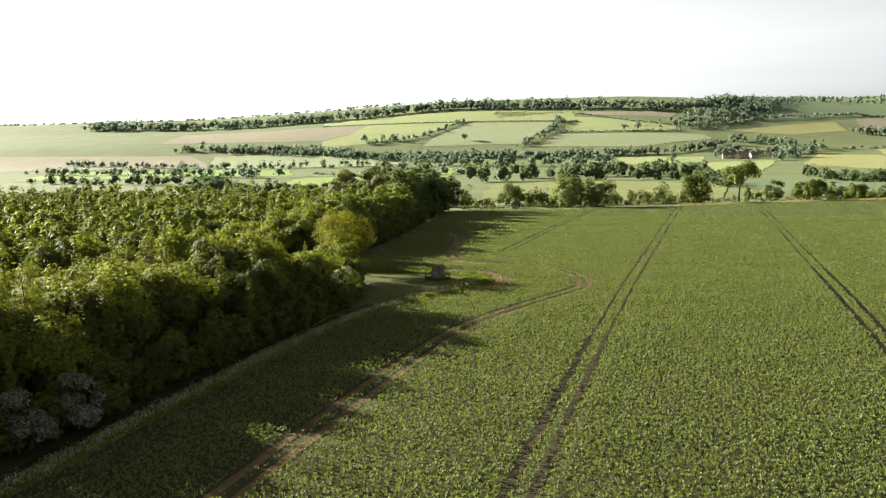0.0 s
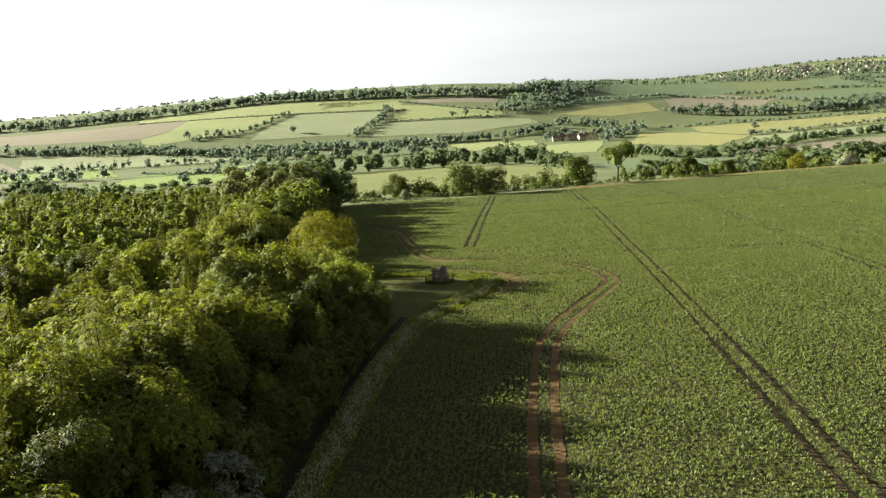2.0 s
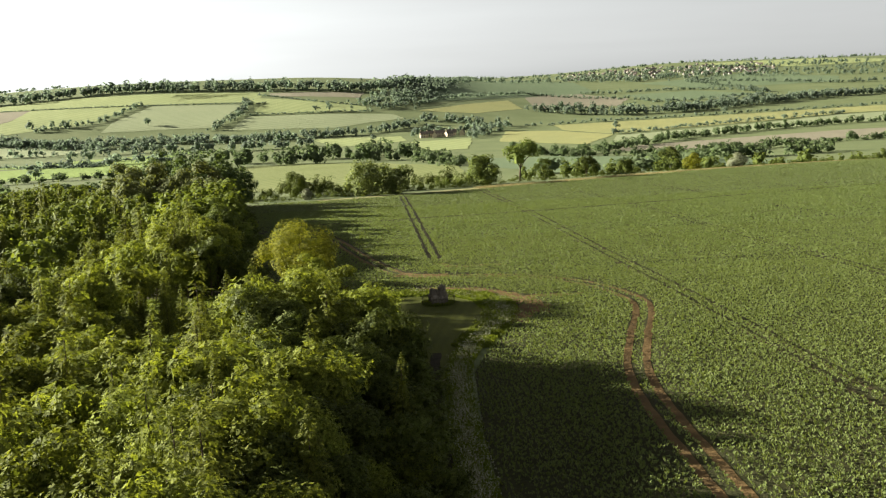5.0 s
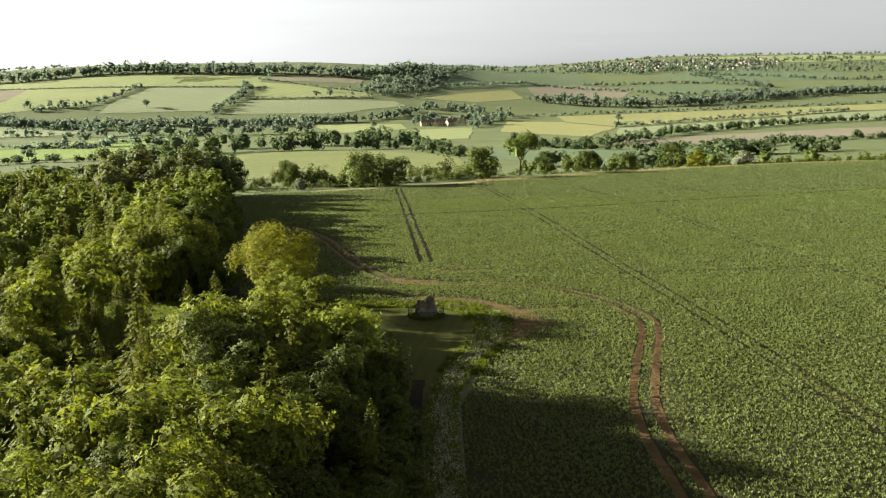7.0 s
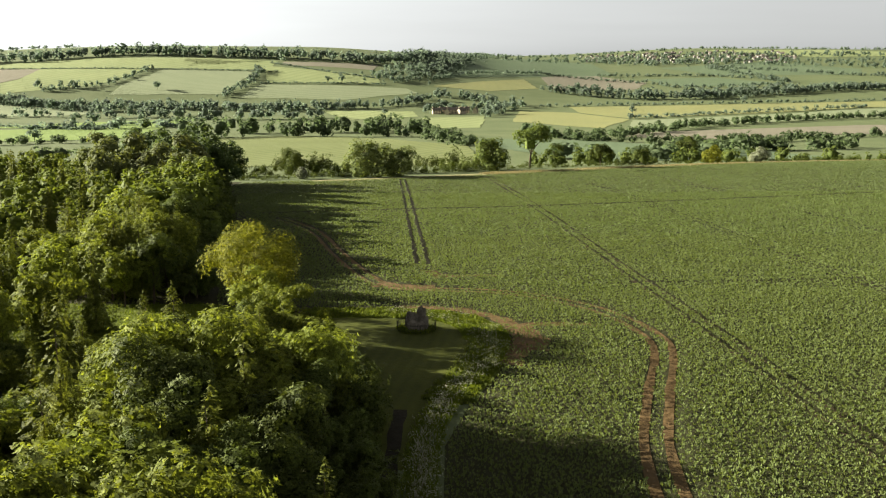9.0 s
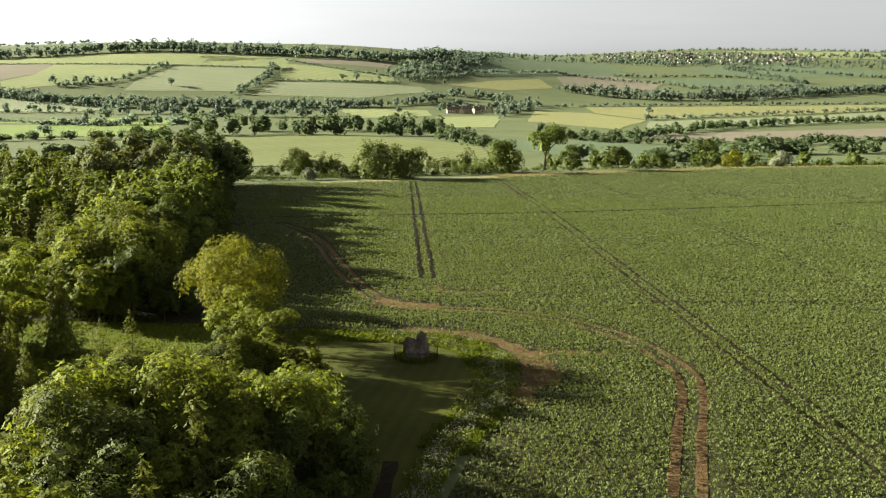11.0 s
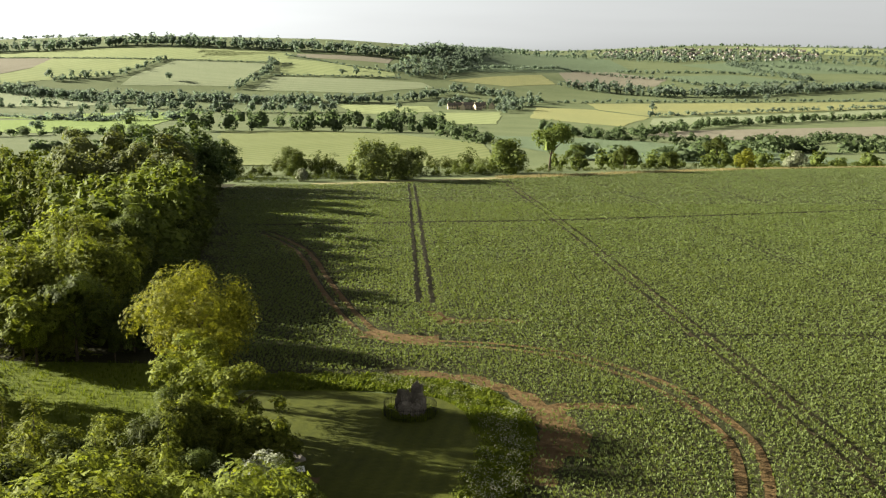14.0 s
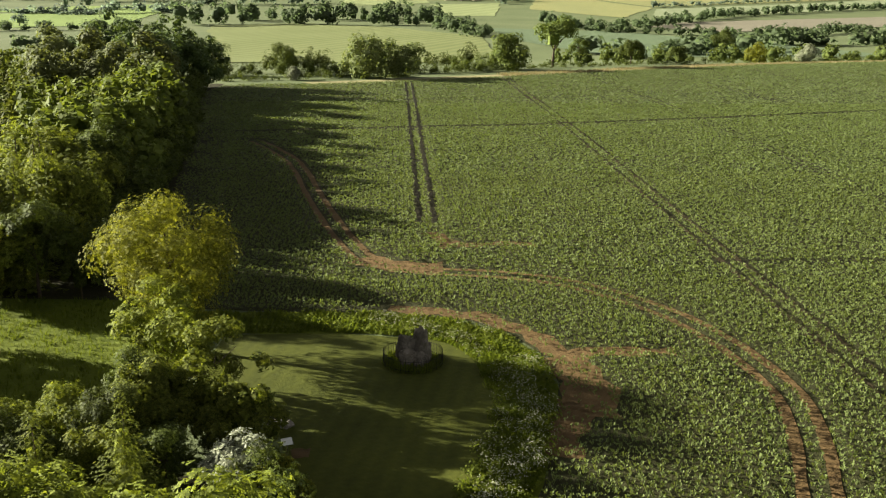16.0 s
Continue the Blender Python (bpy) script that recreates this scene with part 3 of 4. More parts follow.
# ---------- crop ----------
def crop_patch(y0, y1, gap, blades, size, seed, near=True):
    rng = np.random.default_rng(seed)
    xs, ys = np.meshgrid(np.arange(-90, min(300, 0.58 * max(y1, 60) + 30), gap), np.arange(y0, y1, gap * 0.85))
    x = xs.ravel() + rng.normal(0, gap * 0.24, xs.size)
    y = ys.ravel() + rng.normal(0, gap * 0.3, xs.size)
    # the dense stand reaches as far east as it is overlooked, a coarse one carries it on
    east = np.maximum(0.2 * np.maximum(y, 40) + 9, 0.58 * (y - 25) - 42)
    keep = ((x < east) if near else (x >= east)) & inside(FIELD, x, y)
    x, y = x[keep], y[keep]
    d = np.full(len(x), 9.0)
    for c in TRACKS:
        dd = far_from(c, x, y, 0.7)
        d = np.minimum(d, np.abs(dd - 0.875) - (np.where((y > 143) & (x > -38), 0.16, 0.36) if c is HEADLAND else 0.17 if c[0][1] == 100 else 0.1 if c[0][0] > 40 else 0.12 if c[0][1] == 166 else 0.28) - 0.2 * size)
    for c, w in zip(CROSS, (1.1, 0.5)):
        d = np.minimum(d, far_from(c, x, y) - w)
    keep = d > 0
    for c, w in zip(SOILS, (1.6, 0.9, 0.8, 1.5, 0.8, 0.6, 1.1)):
        keep &= (far_from(c, x, y) > w * rng.uniform(0.6, 1.5, len(x))) | (rng.random(len(x)) < 0.4)
    keep &= (far_from(FIELD_RIM, x, y, 1.5) > 0.45) & (far_from(DRY, x, y, 2) > 4.2)
    x, y = x[keep], y[keep]
    # thin, weak stands beside the wood, the headland track and in odd spots
    patch = np.sin(x * 0.31 + 1.7 * np.sin(y * 0.23)) * np.sin(y * 0.27 + 1.3 * np.sin(x * 0.19))
    rim = np.minimum(far_from(FIELD_RIM, x, y, 1.5), far_from(HEADLAND, x, y, 1.5) + 1.5)
    weak = np.clip(1 - rim / 6, 0, 1) * np.where(y < 120, 1.0, np.where(y < 141, 0.4, 1.0)) * np.clip(0.5 + 1.1 * patch, 0, 1)
    keep = rng.random(len(x)) > 0.72 * weak
    x, y, weak, patch = x[keep], y[keep], weak[keep], patch[keep]
    n = len(x)
    s = size * rng.uniform(0.75, 1.25, n) * (0.95 + 0.1 * patch) * (1 - 0.35 * weak)
    base = np.stack([x, y, land(x, y) + 0.06], 1)
    out = []
    first = rng.uniform(0, 6.283, n)
    for b in range(blades):
        a = first + 6.283 * b / blades + rng.normal(0, 0.3, n)
        r = s * rng.uniform(0.5, 0.9, n)
        top = (s / size) * 0.46
        tip = [np.stack([np.cos(a + k) * r, np.sin(a + k) * r, top * rng.uniform(0.65, 1.1, n)], 1) for k in (-0.55, 0.55)]
        heart = np.stack([np.cos(a) * r * 0.2, np.sin(a) * r * 0.2, top * rng.uniform(0.35, 0.8, n)], 1)
        out.append(np.stack([base + heart, base + tip[0], base + tip[1]], 1))
    v = np.concatenate(out, 0).reshape(-1, 3)
    tagged(new("crop_plants", mesh_of("crop_plants", v, np.arange(len(v)).reshape(-1, 3), L_CROP)), "rows of low leafy green crop plants", "crop", "", "stuff")


crop_patch(-110, 42, 0.9, 3, 0.5, 10)
crop_patch(42, 100, 0.36, 4, 0.2, 11)
crop_patch(100, 165, 0.34, 4, 0.19, 12)
crop_patch(165, 215, 0.44, 4, 0.26, 13)
crop_patch(215, 300, 0.56, 4, 0.37, 14)
crop_patch(300, 480, 0.8, 3, 0.64, 15)
crop_patch(-110, 420, 1.3, 3, 0.7, 16, False)


# ---------- rough grass and flowers ----------
def tufts(name, x, y, size, blades, material, label, category, seed, lean=0.5):
    rng = np.random.default_rng(seed)
    n = len(x)
    out = []
    base = np.stack([x, y, land(x, y)], 1)
    for b in range(blades):
        a = rng.uniform(0, 6.283, n)
        w = np.stack([np.cos(a), np.sin(a), np.zeros(n)], 1)
        q = np.stack([-np.sin(a), np.cos(a), np.zeros(n)], 1)
        s = (size * rng.uniform(0.6, 1.3, n))[:, None]
        up = np.array([[0, 0, 1.0]]) * s
        off = w * s * 0.25
        out.append(np.stack([base + off - q * s * 0.09, base + off + q * s * 0.09, base + off + w * s * lean + q * s * 0.05 + up, base + off + w * s * lean * 0.8 - q * s * 0.05 + up * 0.95], 1))
    v = np.concatenate(out).reshape(-1, 3)
    return tagged(new(name, mesh_of(name, v, np.arange(len(v)).reshape(-1, 4), material)), label, category, "", "stuff")


def along(corners, half, n, seed):
    """n points scattered about a line."""
    rng = np.random.default_rng(seed)
    pts = path_points(corners, 0.5)
    i = rng.integers(0, len(pts), n)
    o = rng.uniform(-half, half, n)
    p = np.array([[p.x, p.y, w.y, -w.x] for p, w in pts])[i]
    return p[:, 0] + p[:, 2] * o, p[:, 1] + p[:, 3] * o


def scatter(poly, n, seed):
    rng = np.random.default_rng(seed)
    a = np.array(poly)
    x, y = rng.uniform(a[:, 0].min(), a[:, 0].max(), n), rng.uniform(a[:, 1].min(), a[:, 1].max(), n)
    k = inside(poly, x, y)
    return x[k], y[k]


bx, by = along(BANK[5:], 2.3, 16000, 21)
keep = (far_from(BANK[5:], bx, by, 0.5) < 1.75) | (by > 141)
bx, by = bx[keep], by[keep]
tufts("rough_grass", bx, by, (0.24 + 0.15 * np.sin(bx * 1.7 + by * 0.9) * np.sin(by * 1.3)) * np.where(by > 150, 0.85, 1.0), 3, L_TUFT, "long rough grass bank round the lawn", "grass", 21, 0.6)
bx, by = along(BANK[1:6], 1.15, 5200, 22)
tufts("margin_grass", bx, by, 0.32, 3, L_TUFT, "strip of tall grass between path and crop", "grass", 22)
bx, by = along(BANK[1:6], 0.55, 1500, 23)
tufts("seeding_grass", bx, by, 0.4, 2, L_PALE, "pale seeding grasses along the field margin", "grass", 23)
bx, by = along(DRY[2:], 3.8, 5500, 26)
tufts("dry_grass", bx, by, 0.7, 3, L_STRAW, "pale dry grass strip along the field end", "grass", 26)
mx, my = scatter(CLEARING, 7500, 24)
tufts("meadow_grass", mx, my, 0.3, 3, L_GRASS, "long bright grass in the clearing", "grass", 24)


def herbage(name, x, y, wide, high, sprays, leaf, material, label, category, seed, flat=0.0):
    """Low leafy clumps: sprays of leaves heaped over each spot."""
    g = np.random.default_rng(seed)
    n = len(x)
    w, h = np.repeat(wide * g.uniform(0.6, 1.3, n), sprays), np.repeat(high * g.uniform(0.55, 1.3, n), sprays)
    cx, cy = np.repeat(x, sprays), np.repeat(y, sprays)
    u = ball(g, n * sprays)
    u[:, 2] = np.abs(u[:, 2])
    p = np.stack([cx + u[:, 0] * w / 2, cy + u[:, 1] * w / 2, land(cx, cy) + 0.04 + (u[:, 2] * (1 - flat) + flat) * h * g.uniform(0.75, 1.1, n * sprays)], 1)
    v, f = cards(g, p, u * (1 - flat) + 0.5 * ball(g, len(p)) + np.array([0, 0, 0.3 + flat]), leaf * g.uniform(0.6, 1.3, len(p)), leaf * g.uniform(0.4, 0.8, len(p)))
    return tagged(new(name, mesh_of(name, v, f, material)), label, category, "", "stuff")


bx, by = along(BANK[5:], 2.1, 480, 27)
herbage("bank_herbage", bx, by, 0.95, 0.5, 22, 0.22, L_HERB, "rank nettles and docks heaped along the bank", "wild plants", 27)
bx, by = along(BANK[6:12], 1.9, 190, 25)
keep = (np.sin(bx * 0.9 + 2 * np.sin(by * 0.5)) > -0.2) | (by < 138)
bx, by = bx[keep], by[keep]
herbage("parsley_leaves", bx, by, 1.1, 0.62, 26, 0.2, L_TUFT, "feathery leaves of cow parsley on the bank", "wild plants", 28)
herbage("cow_parsley", bx, by, 1.1, 0.75, 22, 0.1, L_PALE, "white-flowering cow parsley in the rough grass", "wild flowers", 25, 0.55)
bx, by = along(BANK[1:7], 1.2, 420, 29)
herbage("margin_herbage", bx, by, 0.9, 0.5, 16, 0.2, L_HERB, "rank weeds along the field margin", "wild plants", 29)
bx, by = along(BANK[1:7], 1.1, 620, 30)
herbage("margin_parsley", bx, by, 0.9, 0.62, 13, 0.12, L_PALE, "pale flowering weeds along the field margin", "wild flowers", 30, 0.5)


# ---------- the woods ----------
rng = np.random.default_rng(7)
WOOD_EDGE = spline([20, 68, 85, 105, 118, 128, 136, 150, 158, 165, 180, 210, 237, 290, 320, 350], [-48.3, -47.8, -47, -46.3, -47.2, -50, -54, -58, -65, -68, -69.5, -73, -76, -86, -91, -93])
spots = []
grid = {}


def free(x, y, gap):
    i, j = int(x // 6), int(y // 6)
    for a in range(i - 1, i + 2):
        for b in range(j - 1, j + 2):
            for q in grid.get((a, b), ()):
                if (q[0] - x) ** 2 + (q[1] - y) ** 2 < gap * gap:
                    return False
    grid.setdefault((i, j), []).append((x, y))
    return True


hole = [(-74, 160), (-60, 160), (-52, 152), (-52, 141), (-57, 138), (-57, 132), (-70, 131), (-74, 134), (-74, 148), (-112, 163), (-112, 173), (-74, 158)]
for _ in range(34000):
    y = rng.uniform(12, 346)
    x = float(WOOD_EDGE(y)) - rng.uniform(0, 1) * (42 + max(0, y - 60) * 0.55)
    if inside(hole, np.array([x]), np.array([y]))[0]:
        continue
    if x > -122 and 262 < y < 350 and x > float(WOOD_EDGE(y)) - 30:
        continue
    if x > -54 and 121 < y < 130:
        continue
    if free(x, y, 2.6 if float(WOOD_EDGE(y)) - x < 13 else 3.7 if y < 140 else 4.9):
        spots.append((x, y))
spots.sort(key=lambda s: min(math.hypot(s[0] + 48, s[1] - 68), math.hypot(s[0] + 56, s[1] - 124) + 6, math.hypot(s[0] + 70, s[1] - 172) + 16))

BROAD_LABEL = "leafy green broadleaf tree in the mixed wood"
CONE_LABEL = "slender pointed larch tree in the mixed wood"
kinds = {}
for lod, n, leaf in (("near", 2700, 0.37), ("mid", 880, 0.6)):
    kinds[lod, "broad"] = [make_tree("broadleaf_tree", broad_crown(np.random.default_rng(100 + i), 6.8, 4.4 + 0.4 * i, n, leaf, 0.03, 23 + 3 * i, lump=0.18), L_BROAD if i else L_DARK, 3.8, 0.13, i, BROAD_LABEL, "tree", "trees of the wood") for i in range(4)]
    kinds[lod, "cone"] = [make_tree("larch_tree", cone_crown(np.random.default_rng(200 + i), 10.2, 6.0 + 0.5 * i, n, leaf * 1.2), L_CONE, 8.7, 0.13, 20 + i, CONE_LABEL, "tree", "trees of the wood", 0) for i in range(3)]
used = set()
far_spots = []
for k, (x, y) in enumerate(spots):
    edge = float(WOOD_EDGE(y)) - x
    conifer = rng.random() < (0.06 if edge < 5 else 0.3 if y < 130 else 0.3 if edge < 12 else 0.55)
    size = (rng.uniform(0.85, 1.15) if edge < 13 else rng.uniform(0.68, 1.25)) * (0.62 if edge < 3 else 1.12 if edge < 7 and y < 116 else (1.05 if conifer else 1.34 if y < 116 else 1.3) if edge < 16 else 0.94 if conifer else 1.12) * (1.06 if edge < 11 and 163 < y < 262 else 1.0)
    if x > -76 and 112 < y < 138:
        size *= 0.9 if y < 126 else 0.64
        if 117 < y < 135:
            size = min(size, (4.4 + 0.36 * max(0, -50 - x)) / 8)
    if k < 330:
        pool = kinds["near" if k < 100 else "mid", "cone" if conifer else "broad"]
        # Edge trees mostly take dark leaves, for a darker species and painted side shade.
        root = pool[int(rng.integers(len(pool)))] if edge > 7 or conifer or rng.random() < 0.45 else pool[0]
        args = (x, y, size, float(rng.uniform(0, 360)), float(rng.uniform(0.9, 1.12)))
        if root in used:
            copy_at(root, *args)
        else:
            used.add(root)
            plant_at(root, *args)
    else:
        far_spots.append((x, y, size, conifer))
for pool in kinds.values():
    for root in pool:
        if root not in used:
            for o in list(root.children_recursive) + [root]:
                bpy.data.objects.remove(o)


shrub = make_tree("edge_shrub", broad_crown(np.random.default_rng(90), 3.6, 4.2, 430, 0.54, 0.0, 16, skirt=True, lump=0.2), L_DARK, 2.4, 0.07, 90, "dark bushy shrub filling the edge of the wood", "bush", "shrubs along the wood edge")
plant_at(shrub, -47.2, 44)
for i in range(46):
    y = 46 + i * 1.85 + rng.uniform(-0.5, 0.5)
    copy_at(shrub, float(WOOD_EDGE(y)) + rng.uniform(-0.4, 0.9), y, float(rng.uniform(0.65, 1.2)), float(rng.uniform(0, 360)), float(rng.uniform(0.8, 1.2)))
for i in range(68):
    y = 164 + i * 2.6 + rng.uniform(-0.8, 0.8)
    copy_at(shrub, float(WOOD_EDGE(y)) + rng.uniform(-1, 0.8), y, float(rng.uniform(0.8, 1.5)), float(rng.uniform(0, 360)), float(rng.uniform(0.8, 1.3)))


def joined_wood(name, items, shapes, material, label):
    vs = []
    for x, y, s in items:
        v = shapes[int(rng.integers(len(shapes)))]
        a = rng.uniform(0, 6.283)
        ca, sa = math.cos(a) * s, math.sin(a) * s
        vs.append(np.stack([v[:, 0] * ca - v[:, 1] * sa + x, v[:, 0] * sa + v[:, 1] * ca + y, v[:, 2] * s * rng.uniform(0.9, 1.12) + z_at(x, y)], 1))
    v = np.concatenate(vs)
    return tagged(new(name, mesh_of(name, v, np.arange(len(v)).reshape(-1, 4), material)), label, "woodland", "", "stuff")


shape_b = [broad_crown(np.random.default_rng(300 + i), 7.6, 5.6, 260, 0.8, 0.05, 10, lump=0.19)[0] for i in range(4)]
shape_c = [cone_crown(np.random.default_rng(320 + i), 10.2, 6.4, 210, 1.25)[0] for i in range(4)]
joined_wood("broadleaf_wood", [s[:3] for s in far_spots if not s[3]], shape_b, L_WOOD, "broadleaf crowns deeper in the mixed wood")
joined_wood("larch_wood", [s[:3] for s in far_spots if s[3]], shape_c, L_NEEDLE, "pointed larch crowns deeper in the mixed wood")

# single trees by the stones and at the wood's corner
gold = make_tree("maple_tree", broad_crown(np.random.default_rng(41), 10.9, 11.0, 9500, 0.36, 0.3, 58, skirt=True, lump=0.14), L_YELLOW, 8.5, 0.3, 41, "rounded golden-green maple beside the lawn", "tree", limbs=6)
plant_at(gold, -58.2, 148.9)
for i, (x, y, hgt, wid, mat, lab) in enumerate((
        (-56.5, 140.4, 8.2, 6.4, L_BROAD, "layered leafy tree in front of the maple"), (-53.0, 135.6, 6.8, 5.6, L_BROAD, "bushy green tree beside the lawn"),
        (-51.0, 131.4, 5.2, 4.2, L_BROAD, "bushy green shrub beside the lawn"), (-56, 132.4, 6.4, 4.4, L_BROAD, "upright leafy shrub beside the lawn"),
        (-48.2, 126.2, 3.4, 3.2, L_YELLOW, "low yellow-green bush beside the blossom"))):
    t = make_tree("small_tree", broad_crown(np.random.default_rng(50 + i), hgt, wid, 3600, 0.4, 0.0, 32, skirt=True, lump=0.16), mat, hgt * 0.7, 0.12, 50 + i, lab, "tree")
    plant_at(t, x, y)
haw = make_tree("hawthorn", broad_crown(np.random.default_rng(61), 4.4, 3.8, 2400, 0.3, 0.05, 22, lump=0.17), L_BLOSSOM, 3, 0.1, 61, "hawthorn bush covered in white blossom", "bush", "hawthorns")
plant_at(haw, -50.0, 126.3, 1.0)
# Same blossom in the shade-darkened colour.
haw2 = make_tree("hawthorn", broad_crown(np.random.default_rng(62), 4.6, 4.2, 1600, 0.4, 0.0, 20, skirt=True, lump=0.18), L_BLOSSOM_SHADE, 3, 0.1, 62, "hawthorn bush, its blossom coloured darker for shade", "bush", "hawthorns")
plant_at(haw2, -47.0, 61.5, 1.0, 80)
copy_at(haw2, -47.6, 55.5, 1.05, 160)
dome = make_tree("beech_tree", broad_crown(np.random.default_rng(71), 18, 15, 3800, 0.95, 0.03, 46, skirt=True, lump=0.15), L_BEECH, 13, 0.45, 71, "tall dark domed tree at the corner of the wood", "tree", "tall trees of the wood corner", 6)
olive = make_tree("oak_tree", broad_crown(np.random.default_rng(72), 15, 13, 2800, 0.95, 0.03, 34, skirt=True, lump=0.16), L_OLIVE, 11, 0.4, 72, "tall olive-green tree at the corner of the wood", "tree", "tall trees of the wood corner", 6)
plant_at(dome, -97, 322)
plant_at(olive, -93, 290)
for x, y, s, r in ((-104, 338, 1.0, 50), (-112, 325, 1.05, 110), (-99, 306, 0.95, 200), (-92, 335, 0.8, 260)):
    copy_at(dome, x, y, s, r)
for x, y, s, r in ((-108, 300, 1.0, 70), (-97, 276, 0.9, 150), (-110, 280, 0.95, 210), (-84, 262, 0.72, 20), (-120, 312, 1.0, 300), (-88, 272, 0.75, 20)):
    copy_at(olive, x, y, s, r)

# ---------- standing stones, railing, sign ----------
SX, SY = -41.3, 146.0


def boulder(wide, deep, high, seed, rough=0.22):
    """A craggy block with weathered pits and a broken top."""
    bm = bmesh.new()
    bmesh.ops.create_icosphere(bm, subdivisions=5, radius=1)
    off = Vector((seed * 7.3, seed * 3.1, seed))
    for v in bm.verts:
        p = v.co.copy()
        q = Vector([math.copysign(abs(c) ** 0.55, c) for c in p])
        ridge = abs(noise.noise(p * 2.2 + off)) + 0.5 * abs(noise.noise(p * 5 + off))
        k = 1.12 + rough * noise.noise(p * 1.2 + off) - 1.3 * rough * ridge + 0.07 * noise.noise(p * 11 + off)
        top = 1 + 0.3 * noise.noise(Vector((p.x * 1.9, p.y * 1.9, seed * 2.7))) if p.z > 0 else 1
        v.co = Vector((q.x * wide / 2 * k * (1 - 0.14 * p.z), q.y * deep / 2 * k * (1 - 0.14 * p.z), (q.z * 0.5 * (1 - 0.5 * rough * ridge) + 0.42) * high * top))
    return bm


for i, (dx, dy, w, d, hh, r, tilt) in enumerate(((-0.45, 0.35, 1.25, 0.7, 2.0, 15, -4), (0.35, 0.55, 0.95, 0.6, 2.45, -12, 5), (0.8, 0.05, 0.8, 0.7, 1.6, 55, 7), (-0.35, -0.5, 1.35, 1.0, 1.15, 5, 0), (0.5, -0.6, 1.1, 0.9, 1.0, 30, -6))):
    me = bpy.data.meshes.new("standing_stone")
    b = boulder(w, d, hh, 3 + i, 0.3)
    b.to_mesh(me)
    b.free()
    me.materials.append(M_STONE)
    ob = new("standing_stone", me)
    ob.matrix_basis = pose(SX + dx, SY + dy, z_at(SX, SY) - 0.05, 0, tilt, r)
    tagged(ob, "weathered grey-brown upright stone in the railed ring" if i < 3 else "low weathered boulder leaning among the stones", "stone", "standing stones")
rng2 = np.random.default_rng(31)
ra, rr = rng2.uniform(0, 6.283, 900), 2.0 * np.sqrt(rng2.random(900))
tufts("ring_grass", SX + np.cos(ra) * rr, SY - 0.3 + np.sin(ra) * rr, 0.28, 3, L_TUFT, "uncut grass inside the railing", "grass", 31)


def railing(x, y, r, high, bars):
    root = tagged(new("railing"), "round black iron railing about the stones", "railing")
    root.matrix_basis = pose(x, y, z_at(x, y))
    bm = bmesh.new()
    bmesh.ops.create_cone(bm, cap_ends=True, segments=5, radius1=0.016, radius2=0.012, depth=high)
    me = bpy.data.meshes.new("bar")
    bm.to_mesh(me)
    bm.free()
    me.materials.append(M_IRON)
    for i in range(bars):
        a = 6.28318 * i / bars
        o = part("bar", me, M_IRON, root)
        o.location = (math.cos(a) * r, math.sin(a) * r, z_at(x + math.cos(a) * r, y + math.sin(a) * r) - z_at(x, y) + high / 2)
    for zz in (0.25, high - 0.15):
        bm = bmesh.new()
        ring = []
        for i in range(48):
            a = 6.28318 * i / 48
            base = z_at(x + math.cos(a) * r, y + math.sin(a) * r) - z_at(x, y) + zz
            ring.append([bm.verts.new((math.cos(a) * (r + dr), math.sin(a) * (r + dr), base + dz)) for dr, dz in ((-0.012, -0.012), (0.012, -0.012), (0.012, 0.012), (-0.012, 0.012))])
        for i in range(48):
            p, q = ring[i], ring[(i + 1) % 48]
            for k in range(4):
                bm.faces.new((p[k], p[(k + 1) % 4], q[(k + 1) % 4], q[k]))
        part("rail", bm, M_IRON, root)
    return root


railing(SX, SY - 0.3, 2.05, 1.05, 72)


# ---------- information board and slab ----------
board = tagged(new("information_board"), "small white information board on a post by the bushes", "sign")
board.matrix_basis = pose(-48.5, 132.4, z_at(-48.5, 132.4), 0, 0, 20)
bm = bmesh.new()
bmesh.ops.create_cube(bm, size=1, matrix=pose(0, 0, 0.5) @ Matrix.Diagonal((0.09, 0.09, 1.0, 1)))
bmesh.ops.bevel(bm, geom=bm.edges[:], offset=0.01, segments=1)
part("post", bm, M_BARK, board)
bm = bmesh.new()
bmesh.ops.create_cube(bm, size=1, matrix=pose(0, -0.05, 1.02, 35) @ Matrix.Diagonal((0.6, 0.42, 0.04, 1)))
bmesh.ops.bevel(bm, geom=bm.edges[:], offset=0.008, segments=1)
part("panel", bm, M_WHITE, board, "tilted white panel")
bm = boulder(1.5, 0.8, 0.45, 9, 0.15)
me = bpy.data.meshes.new("fallen_stone")
bm.to_mesh(me)
bm.free()
me.materials.append(M_SLAB)
slab = tagged(new("fallen_stone", me), "low pale flat stone lying at the lawn's edge", "stone")
slab.matrix_basis = pose(-49.3, 136.4, z_at(-49.3, 136.4) - 0.03, 0, 0, -35)

